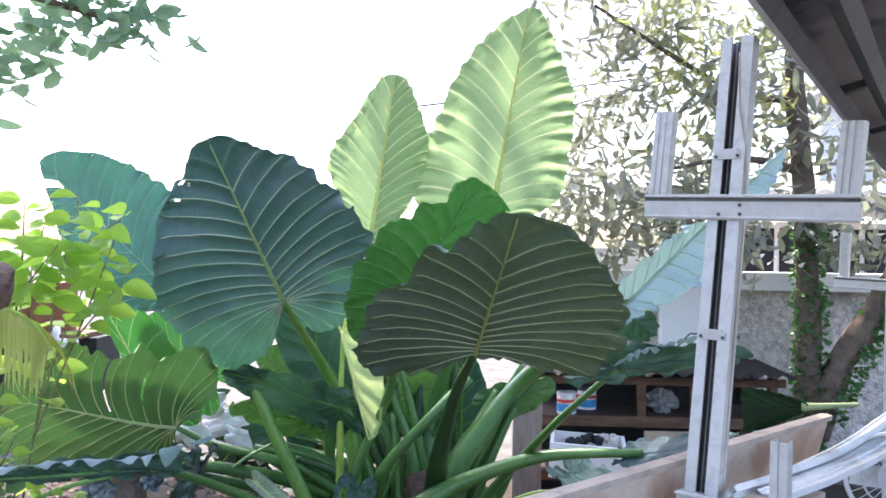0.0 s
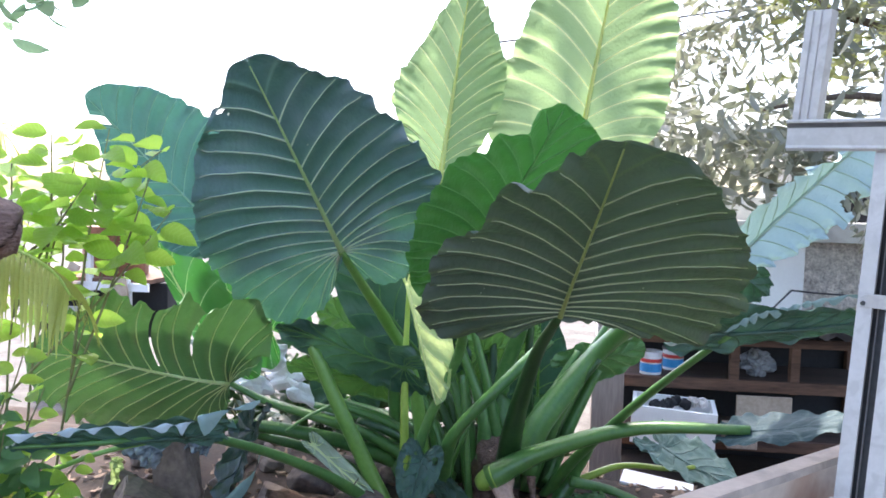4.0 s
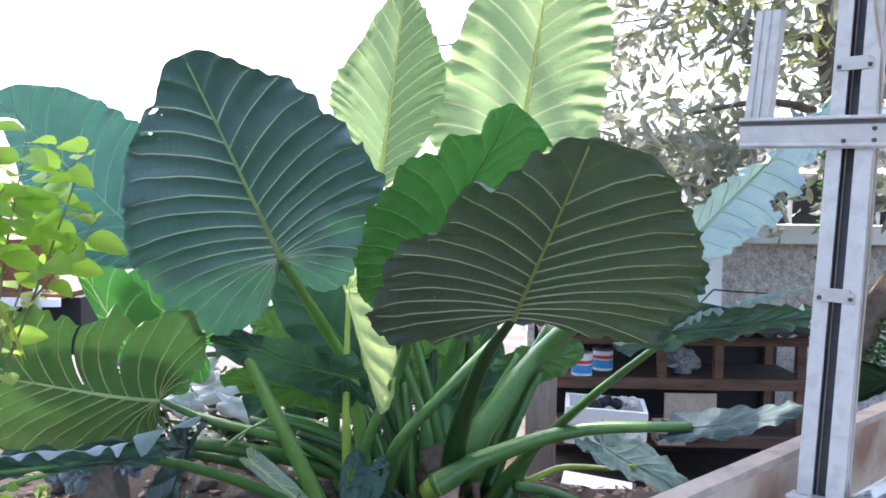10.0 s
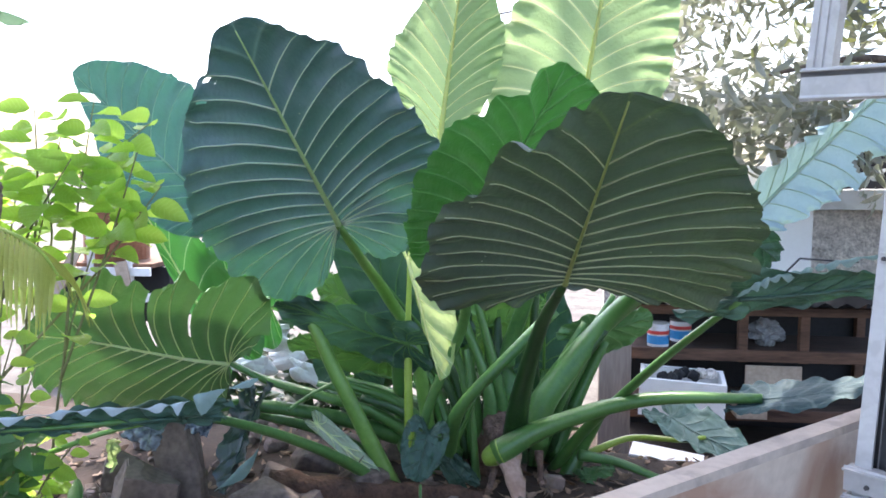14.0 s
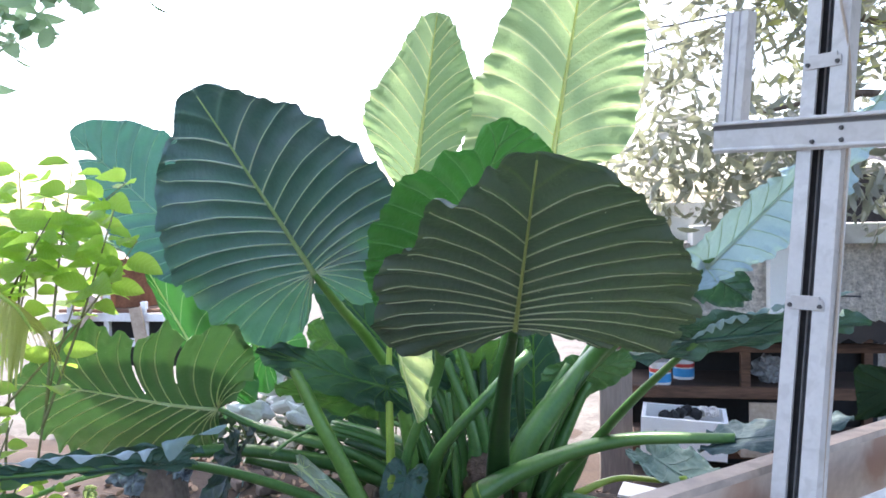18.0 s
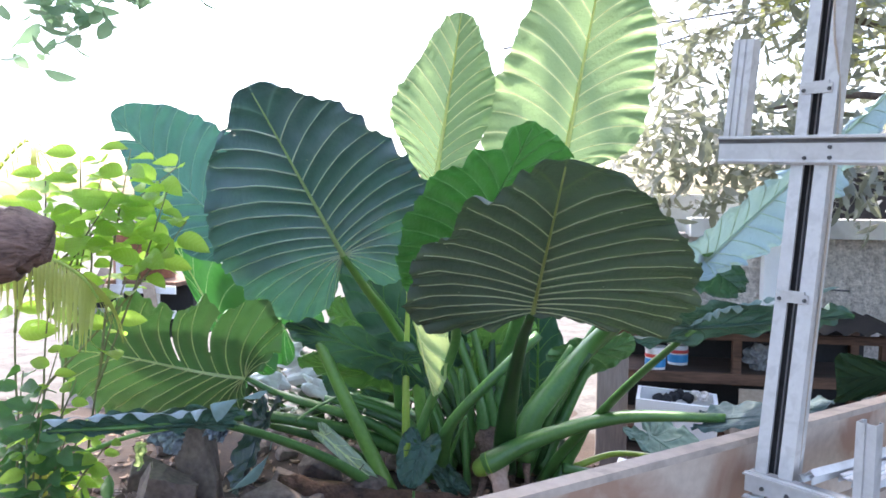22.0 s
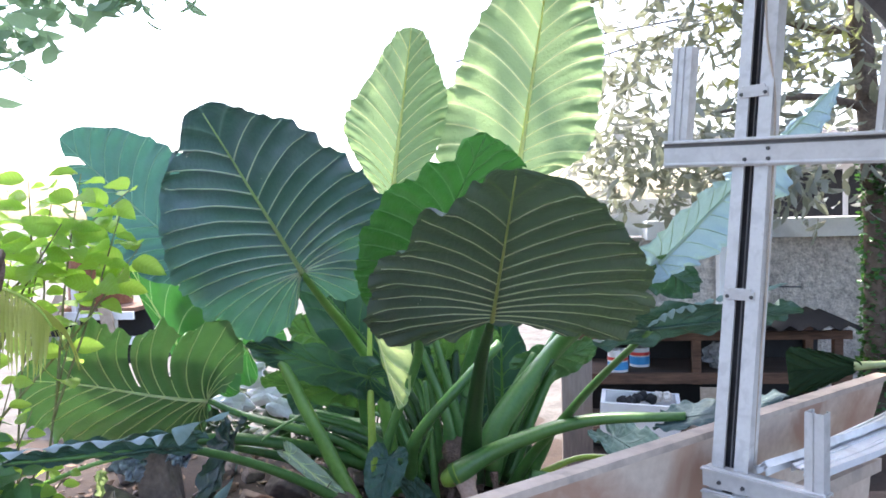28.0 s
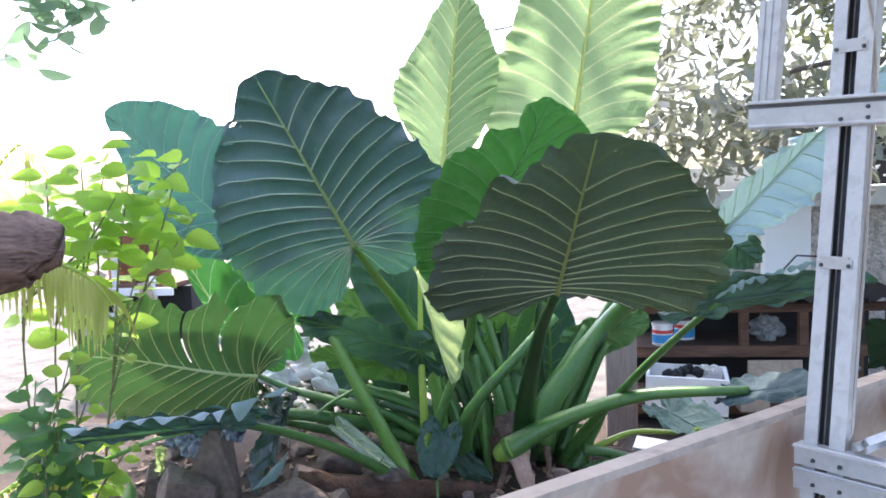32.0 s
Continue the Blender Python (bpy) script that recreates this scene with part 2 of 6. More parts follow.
# bluish tone and pale patches carry the veil of haze from the bright sky
M_TARO = leaf_material("taro_leaf", (0.036, 0.092, 0.108), (0.085, 0.165, 0.19), (0.08, 0.28, 0.14), 0.10, 0.30, (0.22, 0.36, 0.33), 1, 1.0, (0.19, 0.26, 0.36))
# sunlight is put into this copy: brighter green, more light let through
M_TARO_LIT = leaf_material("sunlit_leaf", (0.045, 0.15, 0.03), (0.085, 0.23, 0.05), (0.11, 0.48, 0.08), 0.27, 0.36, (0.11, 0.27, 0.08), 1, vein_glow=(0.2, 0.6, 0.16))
M_TARO_FAR = leaf_material("far_taro_leaf", (0.048, 0.122, 0.112), (0.092, 0.195, 0.178), (0.10, 0.36, 0.26), 0.1, 0.4, (0.16, 0.3, 0.25), 1)
M_TARO_LOW = leaf_material("low_taro_leaf", (0.07, 0.172, 0.06), (0.125, 0.26, 0.095), (0.16, 0.42, 0.1), 0.06, 0.42, (0.2, 0.3, 0.12), 1)
M_TARO_PALE = leaf_material("pale_taro_leaf", (0.10, 0.175, 0.145), (0.19, 0.28, 0.245), (0.2, 0.35, 0.15), 0.1, 0.45, (0.32, 0.42, 0.34), 1, 0.25)
M_MIDRIB = leaf_material("midrib", (0.36, 0.52, 0.24), (0.48, 0.64, 0.32), (0.4, 0.6, 0.12), 0.2, 0.35)
M_RIB_LOW = leaf_material("low_leaf_rib", (0.76, 0.85, 0.46), (0.86, 0.92, 0.58), (0.8, 0.95, 0.4), 0.3, 0.4)
# young midrib, its yellow raised for the light coming from behind
M_MIDRIB_YOUNG_LIT = leaf_material("young_backlit_midrib", (0.62, 0.64, 0.16), (0.76, 0.76, 0.26), (1.0, 1.0, 0.4), 0.35, 0.35)
M_MIDRIB_OLD = leaf_material("old_midrib", (0.22, 0.29, 0.08), (0.32, 0.38, 0.13), (0.3, 0.4, 0.1), 0.15, 0.38)
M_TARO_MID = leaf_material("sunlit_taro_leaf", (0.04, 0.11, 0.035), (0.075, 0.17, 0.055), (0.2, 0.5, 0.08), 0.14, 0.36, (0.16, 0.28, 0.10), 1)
M_TARO_OLD = leaf_material("old_taro_leaf", (0.045, 0.064, 0.058), (0.08, 0.108, 0.092), (0.1, 0.22, 0.06), 0.14, 0.42, (0.13, 0.17, 0.08), 1)
# young leaf tone, also lightened for the sun behind these two leaves
M_TARO_YOUNG_LIT = leaf_material("young_backlit_taro_leaf", (0.10, 0.19, 0.065), (0.17, 0.28, 0.115), (0.42, 0.6, 0.27), 0.46, 0.42, (0.62, 0.68, 0.36), 1, vein_glow=(0.9, 0.98, 0.56))
M_TARO_NEW = leaf_material("new_taro_leaf", (0.27, 0.39, 0.13), (0.38, 0.5, 0.2), (0.7, 0.85, 0.36), 0.35, 0.4, (0.6, 0.68, 0.36), 1)
# the pale blue base holds the sky's reflection on this waxy leaf
M_TARO_BLUE = leaf_material("sky_blue_waxy_leaf", (0.30, 0.42, 0.45), (0.42, 0.54, 0.58), (0.3, 0.5, 0.4), 0.12, 0.5, (0.4, 0.52, 0.5), 1, 0.4)
M_RIB_WAX = leaf_material("waxy_leaf_rib", (0.34, 0.46, 0.36), (0.44, 0.56, 0.44), (0.4, 0.6, 0.3), 0.2, 0.45)
M_RIB = leaf_material("leaf_rib", (0.68, 0.79, 0.70), (0.80, 0.88, 0.80), (0.5, 0.66, 0.25), 0.3, 0.4)
M_RIB_OLD = leaf_material("old_leaf_rib", (0.42, 0.46, 0.30), (0.54, 0.58, 0.40), (0.4, 0.5, 0.2), 0.25, 0.4)
# young side ribs, brightened in colour as backlight would show them
M_RIB_YOUNG_LIT = leaf_material("young_backlit_leaf_rib", (0.78, 0.84, 0.42), (0.88, 0.92, 0.52), (1.0, 1.0, 0.66), 0.5, 0.4)
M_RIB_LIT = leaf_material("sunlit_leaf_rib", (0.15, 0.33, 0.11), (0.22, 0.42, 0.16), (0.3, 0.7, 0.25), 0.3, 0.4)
M_RIB_FAR = leaf_material("far_leaf_rib", (0.26, 0.42, 0.34), (0.36, 0.52, 0.42), (0.3, 0.6, 0.35), 0.25, 0.4)
M_STALK = mottled("leaf_stalk", (0.04, 0.125, 0.032), (0.095, 0.22, 0.056), 0.32, 4, 50, 0.12)
M_STALK_MID = mottled("bright_leaf_stalk", (0.085, 0.215, 0.038), (0.165, 0.325, 0.07), 0.3, 4, 50, 0.12)
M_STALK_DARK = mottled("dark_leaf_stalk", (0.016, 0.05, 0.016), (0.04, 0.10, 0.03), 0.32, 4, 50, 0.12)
M_STALK_PALE = mottled("pale_leaf_stalk", (0.22, 0.34, 0.04), (0.36, 0.48, 0.08), 0.35, 4, 50, 0.1)
M_TARO_DARK = leaf_material("dark_small_leaf", (0.025, 0.07, 0.05), (0.05, 0.115, 0.08), (0.06, 0.2, 0.08), 0.08, 0.45, (0.07, 0.14, 0.1), 1)
M_ROOT = mottled("root_bark", (0.035, 0.02, 0.014), (0.13, 0.07, 0.046), 0.9, 12, 70, 1.0, relief=0.02)
M_STALK_FOOT = mottled("stalk_foot", (0.13, 0.25, 0.03), (0.24, 0.37, 0.06), 0.35, 9, 50, 0.1)
M_TARO_BLUEDARK = leaf_material("dark_bluish_leaf", (0.007, 0.022, 0.023), (0.016, 0.04, 0.042), (0.05, 0.12, 0.08), 0.05, 0.36, (0.05, 0.1, 0.1), 1, 1.0)
M_CUTLEAF = leaf_material("cut_dark_leaf", (0.005, 0.017, 0.006), (0.011, 0.032, 0.011), (0.05, 0.12, 0.03), 0.05, 0.65, spec=0.2)
M_STALK_CUT = mottled("cut_pale_stalk", (0.22, 0.30, 0.12), (0.36, 0.42, 0.22), 0.5, 6, 50, 0.1)
M_TARO_PALEDRY = leaf_material("pale_dry_blade", (0.4, 0.5, 0.34), (0.55, 0.64, 0.48), (0.4, 0.5, 0.3), 0.15, 0.45, (0.3, 0.42, 0.25), 1)
M_TARO_GREY = leaf_material("grey_taro_leaf", (0.03, 0.062, 0.07), (0.06, 0.105, 0.115), (0.1, 0.2, 0.1), 0.1, 0.55, (0.12, 0.18, 0.18), 1, 0.2)
# leaf colour darkened to stand in for shade behind the stalks
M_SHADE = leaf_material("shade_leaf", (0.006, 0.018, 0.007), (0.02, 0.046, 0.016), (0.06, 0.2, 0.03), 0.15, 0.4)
M_BUSH = leaf_material("bush_leaf", (0.13, 0.27, 0.025), (0.27, 0.44, 0.065), (0.62, 0.92, 0.14), 0.55, 0.35, (0.42, 0.55, 0.2), 2)
# bluish tone of the turned-over waxy edges includes reflected sky
M_WAX_DARK = leaf_material("dark_waxy_leaf_edge", (0.16, 0.23, 0.24), (0.40, 0.48, 0.5), (0.2, 0.3, 0.2), 0.1, 0.35, (0.3, 0.36, 0.34), 0, 0.8)
M_WAX = leaf_material("waxy_leaf_edge", (0.10, 0.19, 0.165), (0.22, 0.32, 0.295), (0.3, 0.4, 0.3), 0.1, 0.3)
M_LOW = leaf_material("low_leaf", (0.03, 0.09, 0.03), (0.07, 0.17, 0.06), (0.15, 0.4, 0.06), 0.3, 0.3)
M_CROWN = leaf_material("tree_leaf", (0.09, 0.095, 0.075), (0.25, 0.25, 0.2), (0.34, 0.37, 0.24), 0.35, 0.35)
M_CROWN2 = leaf_material("dark_tree_leaf", (0.12, 0.20, 0.15), (0.27, 0.36, 0.28), (0.4, 0.6, 0.34), 0.5, 0.35)
# yellow-green copy of the tree leaf with sunlight put into its colour
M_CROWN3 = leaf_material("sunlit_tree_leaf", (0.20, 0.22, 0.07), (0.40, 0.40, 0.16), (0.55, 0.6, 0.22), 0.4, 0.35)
M_PALM = leaf_material("palm_leaflet", (0.22, 0.27, 0.04), (0.46, 0.48, 0.12), (0.62, 0.68, 0.16), 0.4, 0.45)
M_BARK = mottled("bark", (0.06, 0.043, 0.033), (0.19, 0.14, 0.105), 0.9, 9, 50, 1.0)
M_TWIG = mottled("twig", (0.12, 0.12, 0.05), (0.23, 0.23, 0.11), 0.8, 20, 90, 0.4)
M_CUTWOOD = mottled("cut_wood", (0.05, 0.03, 0.024), (0.2, 0.13, 0.1), 0.9, 30, 110, 1.0, relief=0.03)
M_LIMB = mottled("torn_limb_wood", (0.05, 0.028, 0.022), (0.27, 0.17, 0.135), 0.9, 26, 120, 1.0, relief=0.03, stretch=(0.14, 0.5, 1))
M_SOIL = mottled("soil", (0.014, 0.0095, 0.007), (0.05, 0.032, 0.022), 0.95, 6.0, 40, 1.0, stain=(0.045, 0.028, 0.019), stain_scale=1.3)
M_ROCK = mottled("rock", (0.09, 0.068, 0.058), (0.25, 0.19, 0.16), 0.9, 5, 40, 0.8)
M_STEEL = mottled("galvanised_steel", (0.49, 0.475, 0.46), (0.57, 0.555, 0.54), 0.45, 12, 90, 0.1, 0.12, stain=(0.48, 0.465, 0.45), stain_scale=30)
# darker steel colour for the shadow under the beam's upper lip
M_STEELSHADOW = mottled("steel_lip_shadow", (0.13, 0.125, 0.12), (0.22, 0.21, 0.205), 0.5, 10, 70, 0.1, 0.2)
M_STEELDARK = mottled("dull_steel", (0.06, 0.06, 0.062), (0.12, 0.12, 0.122), 0.5, 10, 70, 0.1, 0.4)
M_ROOF = mottled("roof_sheet", (0.05, 0.046, 0.046), (0.095, 0.088, 0.088), 0.55, 3, 30, 0.15, 0.2)
M_TROUGH = mottled("beige_trough", (0.50, 0.39, 0.31), (0.70, 0.58, 0.48), 0.75, 3, 40, 0.3, stain=(0.46, 0.29, 0.21), stain_scale=3.0)
M_TROUGHRIM = mottled("pale_trough_rim", (0.46, 0.37, 0.30), (0.60, 0.50, 0.42), 0.8, 6, 50, 0.3, stain=(0.40, 0.33, 0.28), stain_scale=9)
M_WHITE = mottled("white_plastic", (0.7, 0.71, 0.73), (0.82, 0.83, 0.84), 0.5, 6, 60, 0.1, stain=(0.55, 0.54, 0.52), stain_scale=5)
M_FOAM = mottled("white_foam", (0.78, 0.765, 0.74), (0.88, 0.87, 0.85), 0.8, 6, 120, 0.25)
M_PLASTER = mottled("white_plaster", (0.8, 0.8, 0.8), (0.88, 0.88, 0.87), 0.85, 2, 30, 0.25, stain=(0.5, 0.49, 0.48), stain_scale=1.2)
M_WHITEWASH = mottled("whitewashed_plaster", (0.84, 0.83, 0.81), (0.9, 0.89, 0.87), 0.85, 2, 30, 0.25)
M_CONCRETE = mottled("rough_concrete", (0.34, 0.30, 0.27), (0.86, 0.785, 0.715), 0.95, 16, 38, 1.0, stain=(0.26, 0.24, 0.22), stain_scale=1.1, relief=0.06)
M_WOOD = mottled("weathered_wood", (0.045, 0.022, 0.013), (0.17, 0.09, 0.055), 0.85, 9, 60, 0.5, stretch=(0.15, 1, 1))
# copy of the shelf wood, darkened for the shade inside the shelf
M_WOODSHADE = mottled("shaded_shelf_wood", (0.02, 0.012, 0.009), (0.07, 0.042, 0.03), 0.9, 9, 60, 0.5, stretch=(0.15, 1, 1))
M_WOODGREY = mottled("grey_weathered_board", (0.17, 0.135, 0.115), (0.32, 0.26, 0.225), 0.85, 7, 60, 0.4, stretch=(1, 1, 0.12))
M_WOODPALE = mottled("pale_wood", (0.34, 0.26, 0.19), (0.5, 0.4, 0.31), 0.8, 5, 40, 0.4)
# near-black for unlit insides; also a plain dark colour for sheet and lumps
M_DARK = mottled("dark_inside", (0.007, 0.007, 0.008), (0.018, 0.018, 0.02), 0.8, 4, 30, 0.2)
M_PANE = mottled("window_pane", (0.015, 0.03, 0.06), (0.03, 0.05, 0.09), 0.1, 4, 30, 0.02)
M_BLUE = mottled("blue_label", (0.02, 0.2, 0.5), (0.05, 0.34, 0.68), 0.4, 10, 80, 0.05)
M_RED = mottled("red_label", (0.5, 0.03, 0.03), (0.65, 0.06, 0.05), 0.4, 10, 80, 0.05)
M_COPPER = mottled("brown_drum", (0.12, 0.05, 0.028), (0.27, 0.12, 0.07), 0.4, 5, 40, 0.1, 0.5)
M_CABLE = mottled("beige_cable", (0.4, 0.32, 0.24), (0.52, 0.43, 0.34), 0.5, 20, 90, 0.1)
M_BLACKCABLE = mottled("black_cable", (0.02, 0.02, 0.022), (0.04, 0.04, 0.045), 0.5, 20, 90, 0.1)
M_SHEATH = mottled("pale_dry_sheath", (0.34, 0.22, 0.165), (0.55, 0.39, 0.31), 0.8, 12, 60, 0.4)
M_FRUIT = mottled("yellow_fruit", (0.6, 0.36, 0.13), (0.75, 0.52, 0.24), 0.5, 12, 60, 0.3)
M_DEAD = mottled("dry_leaf", (0.13, 0.08, 0.05), (0.32, 0.22, 0.15), 0.8, 12, 60, 0.4)
M_TARP = mottled("grey_plastic_sheet", (0.05, 0.055, 0.06), (0.3, 0.31, 0.32), 0.22, 6, 40, 0.4)
M_UNDERSIDE = mottled("shiny_bluish_underside", (0.015, 0.025, 0.04), (0.34, 0.41, 0.46), 0.16, 14, 50, 0.5)
M_PALEGROUND = mottled("pale_yard", (0.05, 0.045, 0.04), (0.15, 0.138, 0.125), 0.95, 3.5, 26, 0.6)


# ---- ground ----
def ground_height(x, y):
    """The planted bank near the camera, falling to the yard behind."""
    u = min(max((y - 3.85 + 0.12 * x) / 1.8, 0), 1)
    u = u * u * (3 - 2 * u)
    return -0.80 * u + 0.035 * noise.noise(Vector((x * 1.7, y * 1.7, 0))) * (1 if y < 9 else 0.3)


def build_ground():
    xs = sorted(set([-400, -120, -40, -16, -9] + [round(-6 + 0.15 * k, 3) for k in range(87)] + [9, 14, 40, 120, 400]))
    ys = sorted(set([-300, -80, -20, -6] + [round(-2 + 0.15 * k, 3) for k in range(90)] + [13, 18, 30, 60, 150, 400]))
    verts = [(x, y, ground_height(x, y)) for y in ys for x in xs]
    n = len(xs)
    faces = [(j * n + i, j * n + i + 1, (j + 1) * n + i + 1, (j + 1) * n + i) for j in range(len(ys) - 1) for i in range(n - 1)]
    tagged(new("ground", mesh_of("ground", verts, faces, M_SOIL)), "dark brown garden soil with stones and litter", "ground", kind="structure")


build_ground()


def build_yard():
    xs, ys = [-300, -120, -60] + [-40 + 0.5 * k for k in range(112)] + [40, 120, 300], [6.8 + 0.4 * k for k in range(60)] + [40, 70, 140, 390]
    verts = [(x, y, ground_height(x, y) + 0.012 + (-0.05 if j == 0 else 0)) for j, y in enumerate(ys) for x in xs]
    n = len(xs)
    faces = [(j * n + i, j * n + i + 1, (j + 1) * n + i + 1, (j + 1) * n + i) for j in range(len(ys) - 1) for i in range(n - 1)]
    tagged(new("yard_pavement", mesh_of("yard_pavement", verts, faces, M_PALEGROUND)), "pale sunlit yard surface", "pavement", kind="structure")


build_yard()
# unseen pale slab, added to bounce light onto the leaf undersides
box("pavement_floor", (0.0, -2.6, 0.0), (9.0, 6.4, 0.08), M_PALEGROUND, bevel=0.01)
tagged(bpy.data.objects["pavement_floor"], "unseen pale slab added to bounce light up under the leaves", "pavement", kind="structure")


# ---- the giant taro ----
SHARP = [(0.0, 1.0), (0.13, 0.93), (0.40, 0.78), (0.68, 0.57), (0.90, 0.32), (1.0, 0.06), (0.96, -0.13), (0.76, -0.27), (0.48, -0.30), (0.2, -0.2), (0.02, -0.02)]
BLUNT = [(0.0, 1.0), (0.30, 0.97), (0.60, 0.86), (0.84, 0.64), (0.97, 0.36), (1.0, 0.08), (0.95, -0.13), (0.76, -0.27), (0.48, -0.30), (0.2, -0.2), (0.02, -0.02)]


def outline(f, lobe, blunt):
    """The margin of one half at f from 0 (tip) to 1 (where the stalk joins), as across and along."""
    tips = [(a[0] + (b[0] - a[0]) * blunt, a[1] + (b[1] - a[1]) * blunt) for a, b in zip(SHARP, BLUNT)]
    u = f * (len(tips) - 1)
    i = min(int(u), len(tips) - 2)
    g = u - i
    q = [tips[max(i - 1, 0)], tips[i], tips[i + 1], tips[min(i + 2, len(tips) - 1)]]
    at = []
    for k in (0, 1):
        a, b, c, d = (p[k] for p in q)
        at.append(0.5 * (2 * b + (c - a) * g + (2 * a - 5 * b + 4 * c - d) * g * g + (3 * b - a - 3 * c + d) * g**3))
    if at[1] > 0.94:
        at[1] = 0.94 + (at[1] - 0.94) * 0.45
    return max(at[0], 0.0), at[1] * (lobe / 0.3 if at[1] < 0 else 1)


def rim_curve(points):
    """Places at even steps along a smooth margin from the tip to where the stalk joins, as fractions of the leaf's length."""
    fine = along([(a, b, 0) for a, b in points], 12 * (len(points) - 1))
    run = [0.0]
    for p, q in zip(fine, fine[1:]):
        run.append(run[-1] + (q - p).length)
    out, k = [], 0
    for i in range(241):
        d = run[-1] * i / 240
        while k < len(run) - 2 and run[k + 1] < d:
            k += 1
        g = (d - run[k]) / max(run[k + 1] - run[k], 1e-6)
        out.append(fine[k].lerp(fine[k + 1], min(max(g, 0), 1)))
    return out


def taro_leaf(plant, join, tip, face, half, lobe=0.3, mat=None, rib=None, ribs=11, fold=0.0, cup=0.0, droop=0.0, ripple=0.02, waves=9, pleat=0.012,
              splits=(), label="", seed=0, rib_size=1.0, blunt=0.5, holes=(), sweep=(0.5, 0.5), ruffle=0.012, even=1.0, rim=None, spread=1.4, crimp=0.0, gaps=()):
    """A leaf blade with its midrib and side ribs. face: the way its ribbed side looks; half: widths of its two halves."""
    mat, rib = mat or M_TARO, rib or M_RIB
    spine = M_MIDRIB if rib == M_RIB else M_MIDRIB_OLD if rib == M_RIB_OLD else M_MIDRIB_YOUNG_LIT if mat == M_TARO_YOUNG_LIT else rib
    lobe = lobe if isinstance(lobe, tuple) else (lobe, lobe)
    blunt = blunt if isinstance(blunt, tuple) else (blunt, blunt)
    folds = fold if isinstance(fold, tuple) else (fold, fold)
    J, T = Vector(join), Vector(tip)
    L = (T - J).length
    ax = (T - J).normalized()
    side = ax.cross(Vector(face)).normalized()
    nn = side.cross(ax).normalized()

    rims = [rim_curve(r) for r in rim] if rim else None

    def spot(s, f, w):
        """Half s (-1 or 1), f along the margin, w from midrib to margin."""
        k = 0 if s < 0 else 1
        if rims:
            u = min(max(f, 0.0), 1.0) * 240
            i = min(int(u), 239)
            p = rims[k][i].lerp(rims[k][i + 1], u - i)
            mx, my = max(p.x, 0.0), p.y
            o = max(0.0, 1 - f / sweep[k]) ** (spread[k] if isinstance(spread, tuple) else spread) * 0.97
        else:
            mx, my = outline(f, lobe[k], blunt[k])
            o = max(0.0, 1 - f / sweep[k]) * 0.955
        bx, by = mx * 0.5, o + (my - o) * 0.5 + (0.22 if rims else 0.10) * mx
        x = 2 * w * (1 - w) * bx + w * w * mx
        y = (1 - w) ** 2 * o + 2 * w * (1 - w) * by + w * w * my
        wd = L if rims else half[k]
        q = abs(x)
        env = math.sin(math.pi * min(1, max(0, w))) ** 0.8 if 0 < w < 1 else 0
        h = folds[0 if s < 0 else 1] * q * wd - cup * q * q * wd - droop * L * y * abs(y)
        h -= pleat * env * abs(math.sin(math.pi * f * ribs)) * min(1, (4.5 if rims else 2.2) * mx) * min(1, max(0.15, ((0.86 if rims else 0.72) - f) * 4))
        rp = noise.noise(Vector((f * waves * 1.7, s * 3.1 + seed, 0.0)))
        h += min(1.0, f * 7) * ripple * w**3 * (0.55 * math.sin(math.tau * f * waves + seed + s) + 0.9 * rp)
        h += min(1.0, f * 7) * ruffle * w**5 * math.sin(math.tau * f * ribs + 1.5 * rp + seed) * (0.6 + 0.8 * abs(rp))
        h += even * 0.02 * noise.noise(Vector((x * 2 * s + seed, y * 2.2, seed)))
        h += even * (0.003 + 0.011 * w * w) * noise.noise(Vector((x * 9 * s + seed, y * 13, 2.0))) + 0.004 * w * noise.noise(Vector((x * 26 * s, y * 30, seed)))
        edge = 1 + w**4 * min(1.0, f * 9) * (0.04 * noise.noise(Vector((f * 23, s + seed, 1.0))) + 0.046 * (0.5 - abs((f * ribs + 0.25 * s) % 1.0 - 0.35)) + 0.016 * noise.noise(Vector((f * 90, s * 2 + seed, 4.0))))
        if crimp:
            # the margin is gathered into small crimps between the ribs
            h += crimp * w**4 * min(1.0, f * 9) * noise.noise(Vector((f * ribs * 2.3, w * 1.2, seed + s * 5.0)))
            h += 0.3 * crimp * w**3 * noise.noise(Vector((f * ribs * 1.1, w * 9, seed - s * 5.0)))
        return J + side * (s * x * wd * edge) + ax * (y * L) + nn * h

    NF, NW = ribs * (9 if rims else 6), 24 if rims else 20
    verts, faces, uvs = [], [], []
    for s in (-1, 1):
        for i in range(NF + 1):
            for j in range(NW + 1):
                verts.append(spot(s, i / NF, j / NW))
                uvs.append((i / NF * ribs, j / NW))
    for s in (-1, 1):
        base = 0 if s < 0 else (NF + 1) * (NW + 1)
        for i in range(NF):
            torn = any(s == k and a < i / NF < b for k, a, b, _ in splits)
            for j in range(NW):
                if torn and any(s == k and a < i / NF < b and j / NW > depth for k, a, b, depth in splits):
                    continue
                if any(s == k and ((i / NF - a) / p) ** 2 + ((j / NW - b) / q) ** 2 < 1 + 0.5 * noise.noise(Vector((i * 0.7, j * 0.7, seed))) for k, a, b, p, q in gaps):
                    continue
                f = (base + i * (NW + 1) + j, base + i * (NW + 1) + j + 1, base + (i + 1) * (NW + 1) + j + 1, base + (i + 1) * (NW + 1) + j)
